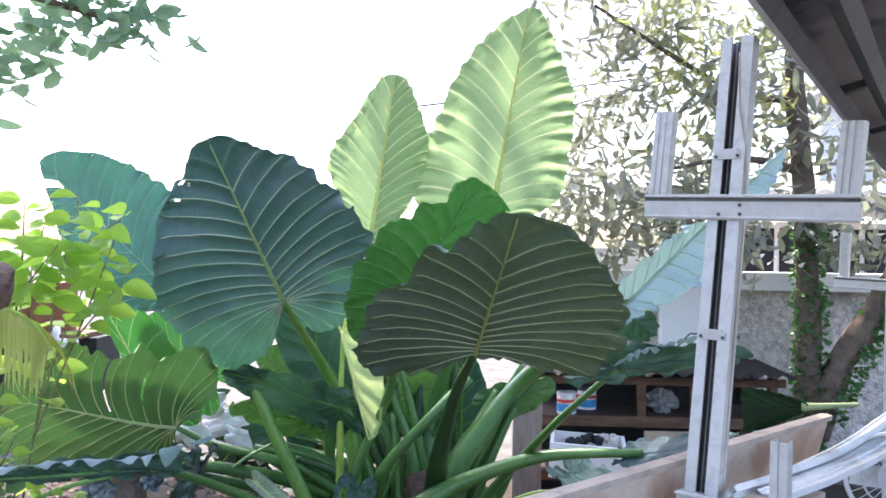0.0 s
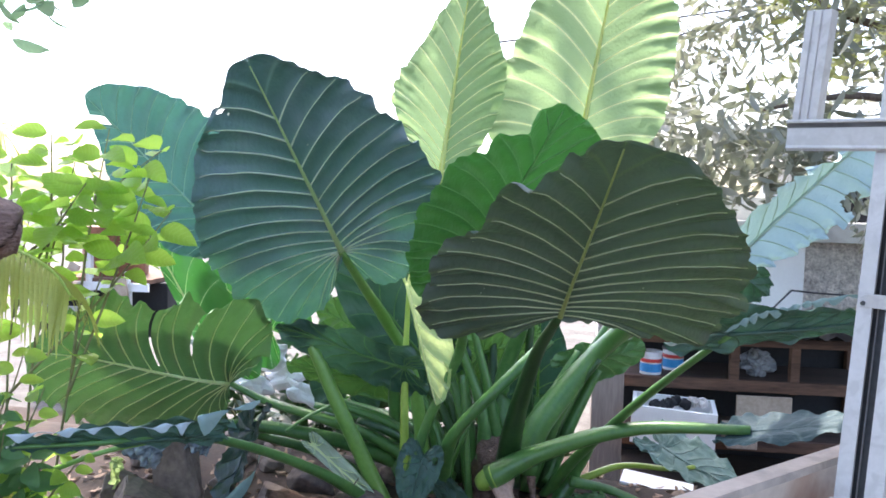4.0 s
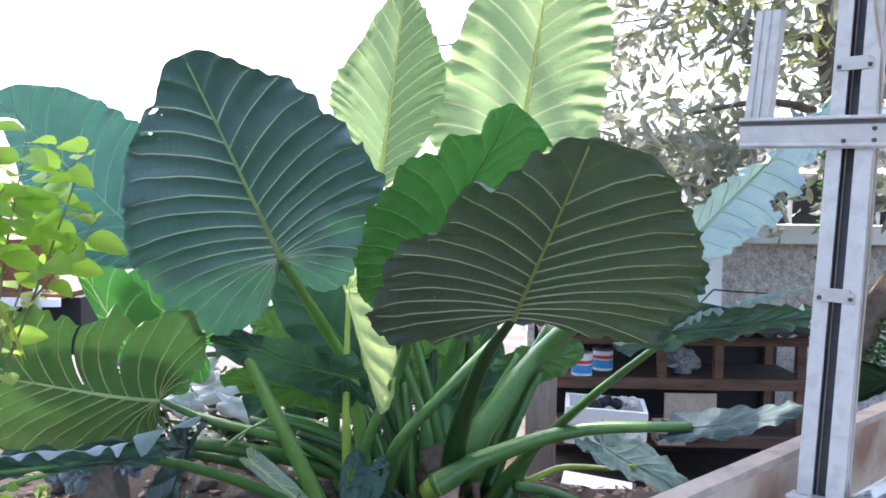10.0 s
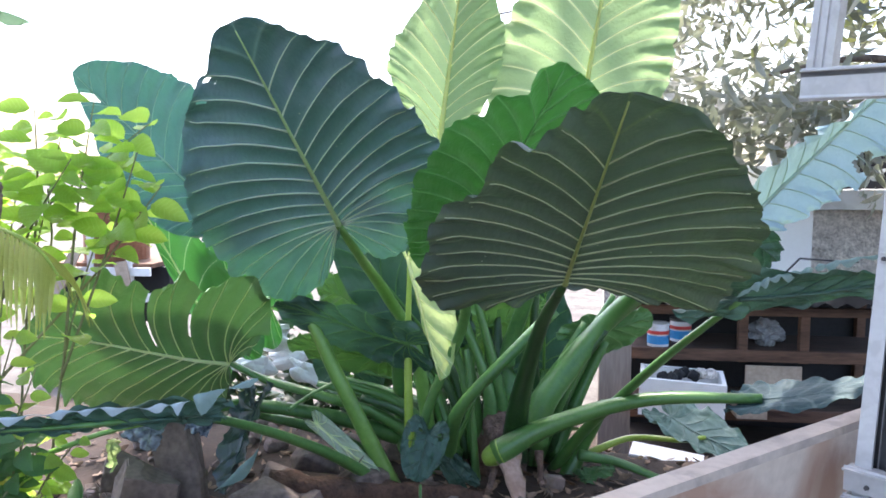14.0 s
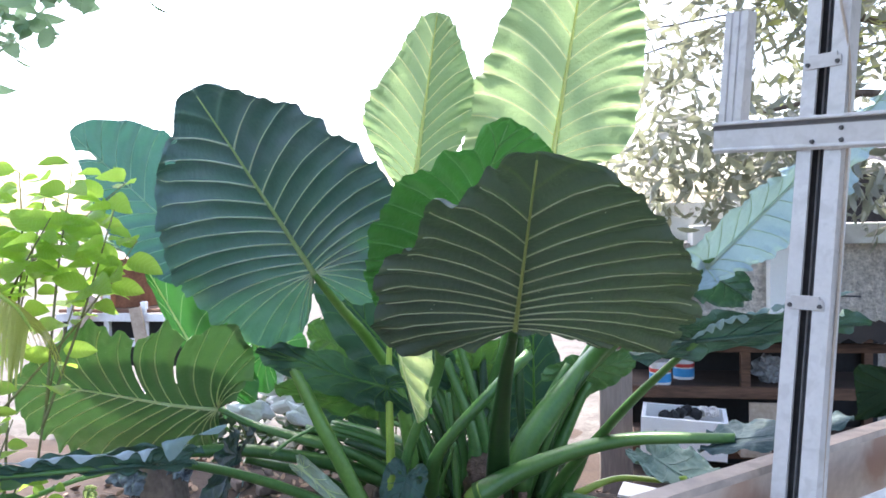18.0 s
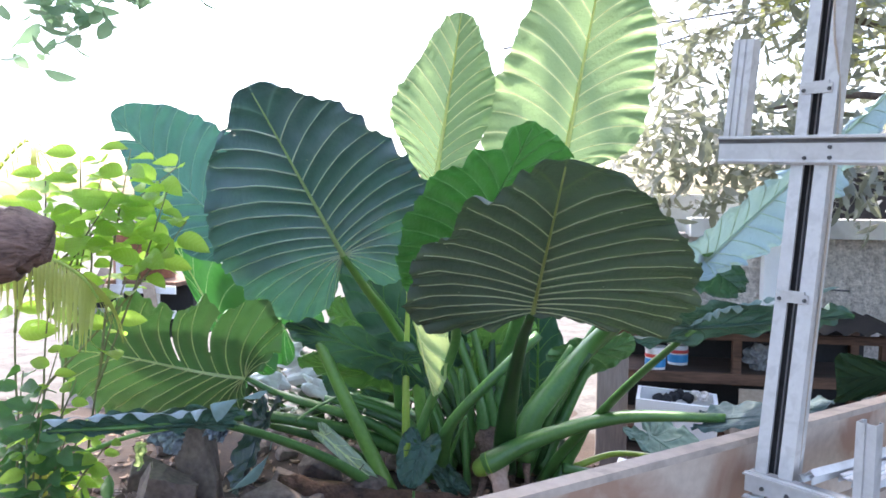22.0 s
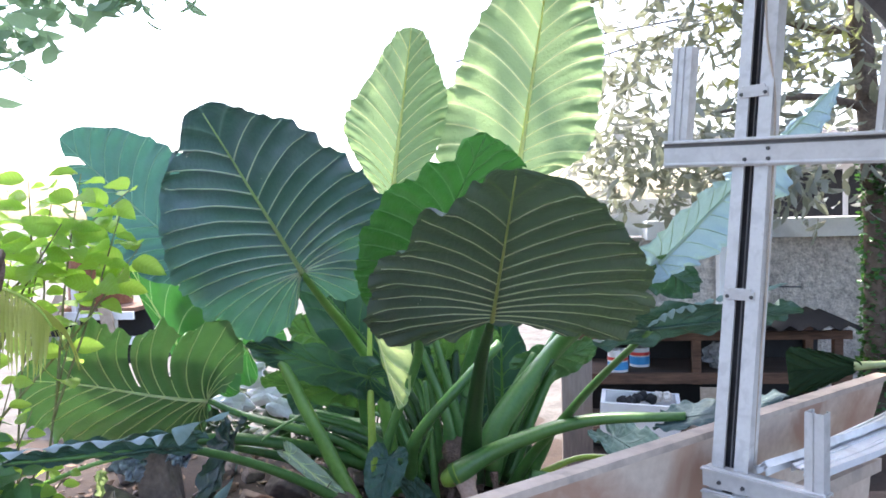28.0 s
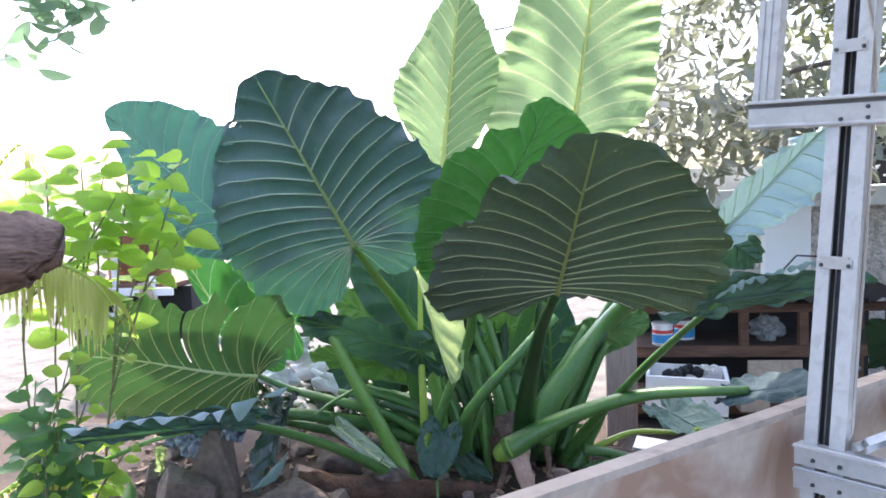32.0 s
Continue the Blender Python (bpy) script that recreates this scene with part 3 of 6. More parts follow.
                if any(s == k and abs(i / NF - a) < 0.6 / NF and abs(j / NW - b) < 0.6 / NW for k, a, b in holes):
                    # a small ragged hole inside this face
                    mid_ = sum((verts[q] for q in f), Vector()) / 4
                    o_ = len(verts)
                    for n_, q in enumerate(f):
                        verts.append(mid_.lerp(verts[q], 0.16 + 0.1 * (n_ % 3)))
                        uvs.append(uvs[q])
                    for n_ in range(4):
                        g_ = (f[n_], f[(n_ + 1) % 4], o_ + (n_ + 1) % 4, o_ + n_)
                        faces.append(g_ if s > 0 else g_[::-1])
                    continue
                faces.append(f if s > 0 else f[::-1])
    blade = hang("leaf_blade", mesh_of("leaf_blade", verts, faces, mat, uvs=uvs), plant, label)
    # midrib and side ribs, standing proud of the ribbed side
    mid = [spot(1, sweep[1] * (1 - k / 6), 0.0) + nn * 0.004 for k in range(7)]
    tube("midrib", mid, 0.0118 * rib_size * (L / 0.9) ** 0.5, 0.0026, spine, blade, n=16, sides=6, flat=0.8)
    for s in (-1, 1):
        for k in range(1, ribs):
            f = k / ribs
            if f < 0.06 or f > 0.93 or (f > 0.7 and k % 2 and rib == M_RIB_OLD):
                continue
            end = 0.95
            for q, a, b, depth in splits:
                if q == s and a - 0.01 < f < b + 0.01:
                    end = min(end, depth)
            line = [spot(s, f, end * w / 12) + nn * 0.002 for w in range(13)]
            tube("side_rib", line, (0.0019 if rib == M_RIB_YOUNG_LIT else 0.0029 * rib_size), 0.0015 if rims else 0.0008, rib, blade, n=18, sides=4)
    return blade


CROWN = (-0.22, 3.55, 0.0)
taro = thing("giant_taro_plant", CROWN, "giant taro plant with huge ribbed green leaves on thick stalks", "plant")


def stalk(points, r0, r1, mat=None, label="", flat=0.85, groove=0.25, rise=0.8):
    """A leaf stalk from its foot to the blade."""
    tube("leaf_stalk", points, r0, r1, mat or M_STALK, taro, label, n=16, sides=12, flat=flat, groove=groove, power=rise)


# the two dark leaves that hang forward
RIM_A = ([(0.0, 1.0), (0.05, 0.99), (0.09, 0.94), (0.13, 0.87), (0.2, 0.81), (0.24, 0.76), (0.3, 0.67), (0.35, 0.57), (0.4, 0.44), (0.44, 0.33), (0.47, 0.18), (0.47, 0.02), (0.44, -0.17), (0.39, -0.3), (0.3, -0.39), (0.18, -0.34), (0.07, -0.17), (0.0, 0.0)],
         [(0.0, 1.0), (0.05, 1.0), (0.12, 0.95), (0.19, 0.87), (0.25, 0.81), (0.31, 0.73), (0.32, 0.67), (0.37, 0.57), (0.41, 0.44), (0.44, 0.3), (0.41, 0.21), (0.35, 0.08), (0.31, -0.04), (0.26, -0.2), (0.17, -0.29), (0.09, -0.28), (0.03, -0.22), (0.0, 0.0)])
taro_leaf(taro, (-0.752, 2.93, 1.225), (-0.839, 2.14, 1.834), (0.30, -0.60, -0.74), None, 0.3, M_TARO, M_RIB, 20, 0.05, 0.05, 0.0, 0.025, 7, 0.019, label="dark green ribbed leaf seen from below", seed=3, even=0.5, rib_size=1.25, sweep=(0.60, 0.58), spread=(1.45, 1.55), ruffle=0.008, crimp=0.03, rim=RIM_A,
          holes=((-1, 0.12, 0.71), (-1, 0.17, 0.67), (1, 0.3, 0.17)), gaps=((-1, 0.115, 0.86, 0.006, 0.05), (-1, 0.155, 0.83, 0.006, 0.05)))
RIM_B = ([(0.0, 1.0), (0.07, 1.0), (0.1, 0.94), (0.14, 0.87), (0.19, 0.79), (0.27, 0.79), (0.3, 0.68), (0.34, 0.56), (0.41, 0.46), (0.47, 0.34), (0.47, 0.18), (0.51, 0.01), (0.5, -0.11), (0.45, -0.2), (0.3, -0.22), (0.15, -0.15), (0.0, 0.0)],
         [(0.0, 1.0), (0.08, 0.98), (0.15, 0.95), (0.22, 0.91), (0.28, 0.84), (0.37, 0.69), (0.43, 0.63), (0.5, 0.47), (0.55, 0.39), (0.58, 0.23), (0.61, 0.14), (0.61, 0.0), (0.58, -0.17), (0.46, -0.19), (0.3, -0.13), (0.14, -0.06), (0.0, 0.0)])
taro_leaf(taro, (0.087, 2.3, 1.098), (0.185, 1.62, 1.573), (0.05, -0.58, -0.80), None, 0.3, M_TARO_OLD, M_RIB_OLD, 17, 0.03, 0.1, 0.0, 0.015, 7, 0.012, label="dull dark olive leaf with small holes", seed=7, even=0.5, rib_size=0.85, sweep=(0.94, 0.97), spread=(2.5, 2.4), ruffle=0.008, crimp=0.026, rim=RIM_B,
          holes=((1, 0.06, 0.5), (1, 0.07, 0.54), (1, 0.12, 0.4), (1, 0.2, 0.62), (-1, 0.05, 0.6), (-1, 0.06, 0.65), (-1, 0.11, 0.3), (1, 0.86, 0.33), (1, 0.865, 0.375), (1, 0.87, 0.41), (1, 0.6, 0.6), (-1, 0.55, 0.7)))
# bright upright leaves
RIM_C = ([(0.0, 1.0), (0.05, 0.95), (0.1, 0.9), (0.18, 0.78), (0.23, 0.66), (0.26, 0.55), (0.28, 0.44), (0.31, 0.34), (0.32, 0.21), (0.3, 0.12), (0.24, 0.01), (0.13, -0.04), (0.04, -0.03), (0.0, 0.0)],
         [(0.0, 1.0), (0.05, 0.98), (0.1, 0.89), (0.15, 0.8), (0.2, 0.7), (0.24, 0.59), (0.25, 0.47), (0.25, 0.35), (0.25, 0.25), (0.22, 0.17), (0.15, 0.12), (0.05, 0.06), (0.0, 0.0)])
taro_leaf(taro, (0.160, 3.427, 1.522), (0.378, 3.683, 2.789), (0.0, -0.99, 0.17), None, 0.25, M_TARO_YOUNG_LIT, M_RIB_YOUNG_LIT, 16, (0.1, 0.25), 0.1, 0.0, 0.012, 7, 0.0007, label="bright yellow-green leaf with the sun behind it", seed=11, ruffle=0.014, even=0.35, rib_size=1.35, sweep=(1.0, 1.0), spread=(1.9, 1.5), crimp=0.05, rim=RIM_C)
RIM_D = ([(0.0, 1.0), (0.06, 0.96), (0.12, 0.84), (0.18, 0.66), (0.25, 0.51), (0.27, 0.37), (0.22, 0.26), (0.13, 0.13), (0.05, 0.04), (0.0, 0.0)],
         [(0.0, 1.0), (0.08, 0.93), (0.15, 0.76), (0.22, 0.57), (0.23, 0.42), (0.21, 0.29), (0.15, 0.15), (0.06, 0.03), (0.0, 0.0)])
taro_leaf(taro, (-0.411, 3.25, 1.496), (-0.329, 3.543, 2.386), (0.1, -1.0, 0.2), None, 0.25, M_TARO_YOUNG_LIT, M_RIB_YOUNG_LIT, 14, (0.25, 0.7), 0.05, 0.0, 0.012, 7, 0.0007, label="bright yellow-green leaf, folded along its midrib", seed=13, ruffle=0.012, even=0.35, rib_size=1.3, sweep=(1.0, 1.0), spread=(1.85, 1.5), crimp=0.045, rim=RIM_D)
# mid green leaf between them
RIM_E = ([(0.0, 1.0), (0.07, 0.99), (0.14, 0.9), (0.21, 0.86), (0.28, 0.8), (0.36, 0.74), (0.39, 0.63), (0.41, 0.53), (0.4, 0.41), (0.36, 0.26), (0.26, 0.08), (0.1, -0.06), (0.02, -0.05), (0.0, 0.0)],
         [(0.0, 1.0), (0.15, 0.93), (0.26, 0.85), (0.28, 0.77), (0.26, 0.67), (0.24, 0.55), (0.21, 0.4), (0.18, 0.24), (0.12, 0.08), (0.09, -0.03), (0.0, 0.0)])
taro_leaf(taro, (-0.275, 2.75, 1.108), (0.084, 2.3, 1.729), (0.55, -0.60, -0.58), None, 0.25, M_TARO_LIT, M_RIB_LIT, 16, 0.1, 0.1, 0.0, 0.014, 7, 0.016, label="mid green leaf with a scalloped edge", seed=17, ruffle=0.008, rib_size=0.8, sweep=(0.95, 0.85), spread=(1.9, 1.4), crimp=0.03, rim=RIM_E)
# far leaf with a torn tip
RIM_F = ([(0.0, 1.0), (0.03, 0.96), (0.05, 0.92), (0.08, 0.88), (0.12, 0.78), (0.19, 0.66), (0.25, 0.5), (0.27, 0.33), (0.23, 0.11), (0.11, -0.01), (0.0, 0.0)],
         [(0.0, 1.0), (0.05, 1.0), (0.12, 0.97), (0.18, 0.91), (0.25, 0.84), (0.29, 0.76), (0.34, 0.67), (0.36, 0.57), (0.39, 0.49), (0.35, 0.34), (0.26, 0.17), (0.16, 0.03), (0.06, -0.03), (0.0, 0.0)])
taro_leaf(taro, (-1.564, 3.75, 1.199), (-2.136, 3.42, 1.888), (0.41, -0.91, -0.12), None, 0.3, M_TARO_FAR, M_RIB_FAR, 15, 0.05, 0.1, 0.0, 0.015, 7, 0.012, splits=((-1, 0.075, 0.115, 0.12),), label="green leaf with a torn tip", seed=19, rib_size=0.8, sweep=(0.74, 0.74), spread=1.1, crimp=0.02, rim=RIM_F)
# torn leaf low on the far side
RIM_G = ([(0.0, 1.0), (0.12, 0.96), (0.31, 0.87), (0.5, 0.72), (0.66, 0.53), (0.75, 0.3), (0.72, 0.12), (0.63, -0.04), (0.5, -0.13), (0.29, -0.13), (0.0, 0.0)],
         [(0.0, 1.0), (0.12, 0.99), (0.28, 0.95), (0.4, 0.91), (0.47, 0.85), (0.54, 0.8), (0.47, 0.66), (0.47, 0.57), (0.58, 0.55), (0.57, 0.46), (0.57, 0.37), (0.66, 0.29), (0.62, 0.13), (0.44, 0.01), (0.23, -0.03), (0.0, 0.0)])
taro_leaf(taro, (-1.381, 3.35, 0.557), (-1.978, 2.75, 0.808), (0.1, -0.8, -0.6), None, 0.26, M_TARO_LOW, M_RIB_LOW, 17, (-0.02, 0.05), 0.1, 0.0, 0.03, 8, 0.018, splits=((1, 0.380, 0.387, 0.06), (1, 0.518, 0.526, 0.3)), label="large low leaf torn into strips", seed=23, sweep=(0.66, 0.66), spread=1.1, rib_size=1.15, crimp=0.05, rim=RIM_G)
# folded leaves seen along their edge
taro_leaf(taro, (-1.064, 2.22, 0.680), (-1.40, 1.83, 0.752), (0.05, -0.9, -0.3), (0.03, 0.075), 0.3, M_TARO_DARK, M_TARO_DARK, 14, -0.05, 0.0, 0.0, 0.02, 6, 0.01, label="low folded leaf with a waved edge", seed=29)
# the dark leaf colour stands in for the shade this leaf lies in
taro_leaf(taro, (0.663, 2.653, 1.008), (1.332, 2.939, 1.029), (0.0, -0.85, -0.5), (0.10, 0.08), 0.3, M_TARO_DARK, M_TARO_DARK, 14, -0.12, 0.0, 0.0, 0.03, 6, 0.006, label="folded leaf with a waved bluish edge", seed=31)
# waxy leaf on the far side, folded along its midrib, with a dark one below it
RIM_W = ([(0.0, 1.0), (0.02, 0.85), (0.025, 0.67), (0.03, 0.5), (0.06, 0.42), (0.09, 0.31), (0.11, 0.18), (0.12, 0.06), (0.1, -0.04), (0.04, -0.05), (0.0, 0.0)],
         [(0.0, 1.0), (0.05, 0.9), (0.07, 0.75), (0.09, 0.62), (0.13, 0.5), (0.145, 0.36), (0.115, 0.25), (0.1, 0.16), (0.07, 0.06), (0.03, -0.07), (0.0, 0.0)])
taro_leaf(taro, (0.794, 3.2, 1.209), (1.716, 3.6, 2.037), (0.3, -0.9, -0.3), None, 0.3, M_TARO_BLUE, M_RIB_WAX, 17, (0.35, 0.5), 0.1, 0.0, 0.02, 8, 0.008, label="waxy blue-green leaf reflecting the sky, with a ragged hole", seed=37, rib_size=0.7, sweep=(0.8, 0.8), spread=1.0, crimp=0.04, rim=RIM_W, gaps=((1, 0.47, 0.82, 0.035, 0.2), (1, 0.56, 1.0, 0.012, 0.15)))
taro_leaf(taro, (0.80, 3.30, 1.20), (1.02, 3.42, 1.05), (0.0, -0.95, -0.2), (0.10, 0.13), 0.3, M_TARO_DARK, M_TARO_DARK, 11, -0.1, 0.1, 0.0, 0.03, 8, 0.012, label="dark green leaf hanging below the waxy one", seed=38, blunt=0.8)
taro_leaf(taro, (0.893, 3.144, 0.536), (1.281, 2.905, 0.654), (0.1, 0.3, -0.95), (0.10, 0.13), 0.3, M_TARO_GREY, M_TARO_GREY, 11, 0.1, 0.1, 0.1, 0.014, 5, 0.003, even=0.5, label="drooping waxy leaf", seed=41)
taro_leaf(taro, (0.640, 3.689, 0.275), (0.944, 3.316, 0.205), (0.2, -0.6, 0.7), (0.15, 0.1), 0.25, M_TARO_PALE, M_TARO_PALE, 14, 0.2, 0.1, 0.1, 0.025, 8, 0.008, label="pale fallen leaf", seed=43, blunt=0.8)
taro_leaf(taro, (-0.551, 3.314, 1.059), (-0.385, 3.175, 0.537), (-0.1, -1.0, 0.0), (0.175, 0.012), 0.2, M_TARO_NEW, M_RIB_YOUNG_LIT, 12, 0.1, 0.0, 0.0, 0.01, 8, 0.012, label="young half-unrolled pale green leaf", seed=47)
# smaller leaves in the heart of the plant and behind it
taro_leaf(taro, (-0.548, 3.3, 0.685), (-1.08, 3.05, 0.90), (0.0, -0.85, -0.5), (0.16, 0.12), 0.25, M_TARO_DARK, M_STALK, 13, 0.1, 0.1, 0.0, 0.02, 7, 0.01, label="small dark leaf low in the plant", seed=51, blunt=0.6)
taro_leaf(taro, (-0.729, 3.733, 0.498), (-1.175, 3.487, 0.642), (0.0, -0.8, -0.6), (0.13, 0.12), 0.3, M_TARO_MID, M_STALK_MID, 11, 0.1, 0.1, 0.0, 0.02, 7, 0.01, label="small mid green leaf low in the plant", seed=53, blunt=0.6)
taro_leaf(taro, (-0.439, 3.145, 0.340), (-0.477, 3.019, 0.174), (0.0, -0.95, 0.3), (0.09, 0.1), 0.3, M_TARO_DARK, M_TARO_DARK, 9, 0.1, 0.1, 0.0, 0.01, 6, 0.006, label="small heart-shaped leaf with holes", seed=55, blunt=0.8, gaps=((1, 0.45, 0.55, 0.07, 0.16), (-1, 0.55, 0.6, 0.06, 0.14), (1, 0.65, 0.35, 0.05, 0.1)))
taro_leaf(taro, (-0.303, 3.334, 0.063), (-0.422, 3.336, 0.211), (0.0, -0.95, 0.3), (0.06, 0.06), 0.3, M_TARO_DARK, M_TARO_DARK, 9, 0.1, 0.1, 0.0, 0.01, 6, 0.006, label="small dark leaf at the foot", seed=56, blunt=0.8)
taro_leaf(taro, (-1.786, 4.102, 0.530), (-2.155, 4.033, 1.239), (0.2, -0.9, 0.2), (0.06, 0.24), 0.3, M_TARO_LIT, M_RIB_YOUNG_LIT, 11, 0.1, 0.1, 0.0, 0.03, 7, 0.01, label="sunlit green leaf with yellow patches", seed=57, blunt=0.6)
taro_leaf(taro, (-1.507, 4.255, 0.646), (-1.899, 4.145, 1.035), (0.2, -0.9, 0.2), (0.22, 0.24), 0.3, M_TARO_LIT, M_RIB_YOUNG_LIT, 11, 0.1, 0.1, 0.0, 0.03, 7, 0.01, label="sunlit green leaf behind the plant", seed=58, blunt=0.6)
taro_leaf(taro, (-1.675, 3.780, 1.130), (-2.218, 3.639, 1.427), (0.2, -0.5, 0.8), (0.06, 0.09), 0.3, M_TARO_PALE, M_RIB, 11, 0.1, 0.1, 0.1, 0.03, 7, 0.01, label="waxy grey-green leaf behind the bush", seed=59, blunt=0.6)
taro_leaf(taro, (-1.15, 3.055, 0.44), (-1.20, 2.816, 0.16), (-0.5, -0.5, 0.4), (0.10, 0.11), 0.3, M_TARO_BLUEDARK, M_TARO_BLUEDARK, 11, 0.5, 0.1, 0.0, 0.02, 7, 0.01, label="drooping dark bluish leaf", seed=60, blunt=0.6)
taro_leaf(taro, (0.240, 3.975, 0.581), (0.591, 3.937, 0.723), (0.0, -0.9, -0.4), (0.12, 0.14), 0.3, M_TARO_LOW, M_TARO_LOW, 11, 0.1, 0.1, 0.0, 0.02, 7, 0.01, label="pale green leaf below the dark one", seed=61, blunt=0.7)
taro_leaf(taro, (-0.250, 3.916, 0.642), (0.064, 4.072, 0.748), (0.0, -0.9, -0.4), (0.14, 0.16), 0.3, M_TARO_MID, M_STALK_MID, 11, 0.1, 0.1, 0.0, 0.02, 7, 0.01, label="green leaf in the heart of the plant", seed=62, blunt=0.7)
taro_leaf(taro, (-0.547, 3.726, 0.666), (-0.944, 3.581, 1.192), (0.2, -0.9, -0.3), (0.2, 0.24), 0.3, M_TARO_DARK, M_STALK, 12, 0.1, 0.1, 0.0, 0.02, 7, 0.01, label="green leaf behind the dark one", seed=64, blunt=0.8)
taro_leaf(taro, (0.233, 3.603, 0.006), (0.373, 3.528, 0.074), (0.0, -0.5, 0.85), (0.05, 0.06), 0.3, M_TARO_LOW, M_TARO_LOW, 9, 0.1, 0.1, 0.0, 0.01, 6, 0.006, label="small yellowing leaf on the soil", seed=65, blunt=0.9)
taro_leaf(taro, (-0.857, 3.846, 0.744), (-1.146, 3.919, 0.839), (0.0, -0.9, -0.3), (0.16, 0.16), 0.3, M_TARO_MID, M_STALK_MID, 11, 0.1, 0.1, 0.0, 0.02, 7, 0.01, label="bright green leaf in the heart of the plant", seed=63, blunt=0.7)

for k, (x, y, z, w, tall, mat) in enumerate(((-1.05, 4.3, 0.30, 0.22, 0.55, M_TARO_DARK), (-0.72, 4.5, 0.35, 0.2, 0.6, M_TARO_LIT), (-0.35, 4.45, 0.4, 0.22, 0.55, M_TARO_MID), (0.05, 4.4, 0.30, 0.2, 0.55, M_TARO_DARK))):
    lean = 0.22 * math.sin(k * 2.1)
    taro_leaf(taro, (x, y, z), (x + lean, y - 0.12, z + tall), (-lean, -0.9, -0.25), (w, w * 0.9), 0.3, mat, M_STALK_MID if k % 2 else M_STALK, 11, 0.12, 0.1, 0.05, 0.03, 7, 0.012, label="green leaf among others behind the plant", seed=200 + k, blunt=0.7)
    stalk([(CROWN[0] + 0.25 * (x + 0.4), 3.9, 0.0), (0.6 * x, y - 0.1, 0.4 * z + 0.1), (x, y, z)], 0.028, 0.012)


def curled_edge(points, width, waves, seed, mat=None, flaps=False):
    """The turned-over margin of a folded leaf, showing its waxy upper side."""
    n = waves * 10
    line = along(points, n)
    verts, faces = [], []
    for k, p in enumerate(line):
        d = (line[min(k + 1, n)] - line[max(k - 1, 0)]).normalized()
        w = width * (0.12 + 0.95 * abs(math.sin(math.pi * k / n * waves + seed + 0.9 * math.sin(k * 0.13 + seed))) + 0.8 * noise.noise(Vector((k * 0.17, seed, 0)))) * min(1, 6 * k / n + 0.15, 6 * (1 - k / n) + 0.15)
        if flaps:
            # separate pointed flaps with bare stretches between them
            u = (k / n * waves + 0.25 * math.sin(k * 0.21 + seed)) % 1.0
            w = width * (0.05 + max(0.0, 1 - abs(u - 0.62) / 0.36) * (0.75 + 0.9 * noise.noise(Vector((k // 10 * 3.7, seed, 0)))))
        up = 0.10 * width * math.sin(math.tau * k / n * waves + seed + 0.6)
        for j in range(5):
            u = j / 4
            verts.append(p + Vector((0, -0.35 * w * math.sin(u * 2.2), up - w * u * u * 0.9 + min(0.012, 0.5 * w) * math.sin(u * 3))))
    for k in range(n):
        for j in range(4):
            q = 5 * k + j
            faces.append((q, q + 1, q + 6, q + 5))
    hang("curled_edge", mesh_of("curled_edge", verts, faces, mat or M_WAX), taro, "pale bluish waxy leaf edge turned over")


curled_edge([(-1.371, 1.83, 0.786), (-1.266, 1.89, 0.786), (-1.161, 1.96, 0.783), (-1.07, 2.04, 0.765), (-0.983, 2.12, 0.761)], 0.03, 6, 1, M_WAX_DARK, True)
curled_edge([(-1.002, 2.182, 0.752), (-0.950, 2.251, 0.763), (-0.860, 2.336, 0.771)], 0.055, 1, 0.5)
curled_edge([(-1.226, 2.799, 0.192), (-1.140, 2.839, 0.270), (-1.093, 2.902, 0.320), (-1.091, 2.980, 0.376)], 0.05, 2, 2)
curled_edge([(0.640, 2.606, 1.022), (0.739, 2.643, 1.072), (0.862, 2.702, 1.095), (0.998, 2.784, 1.117), (1.245, 2.902, 1.145)], 0.026, 10, 3)

stalk([(-0.615, 3.287, 0.018), (-0.848, 3.216, 0.553), (-1.051, 3.25, 0.93), (-1.564, 3.75, 1.199)], 0.055, 0.02, M_STALK_MID)
stalk([(-0.475, 3.60, -0.047), (-0.555, 3.56, 0.578), (-0.66, 3.45, 0.851), (-0.698, 3.15, 1.041), (-0.752, 2.925, 1.222)], 0.05, 0.015, M_STALK_MID)
stalk([(-0.546, 3.316, 0.183), (-0.560, 3.366, 0.634), (-0.559, 3.412, 1.036)], 0.024, 0.01, M_STALK_PALE, "pale yellow-green stalk")
stalk([(-0.514, 3.271, 0.202), (-0.432, 3.262, 0.465), (-0.287, 3.15, 0.827), (-0.275, 2.76, 1.108)], 0.035, 0.018)
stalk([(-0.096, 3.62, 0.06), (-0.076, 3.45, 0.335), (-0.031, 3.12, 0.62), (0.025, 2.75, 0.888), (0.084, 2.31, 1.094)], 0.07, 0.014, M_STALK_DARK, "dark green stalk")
stalk([(-0.387, 3.383, 0.143), (-0.331, 3.266, 0.382), (-0.143, 3.217, 0.618), (0.084, 3.274, 0.847)], 0.04, 0.03)
stalk([(-0.016, 3.684, 0.114), (0.070, 3.724, 0.361), (0.383, 3.809, 0.737), (0.792, 3.192, 1.262)], 0.10, 0.045)
stalk([(-0.030, 3.783, 0.106), (-0.141, 3.855, 0.427), (-0.050, 3.8, 0.8), (0.160, 3.427, 1.522)], 0.08, 0.025)
stalk([(-0.279, 3.742, 0.045), (-0.325, 3.830, 0.423), (-0.38, 3.75, 0.75), (-0.411, 3.25, 1.496)], 0.05, 0.02)
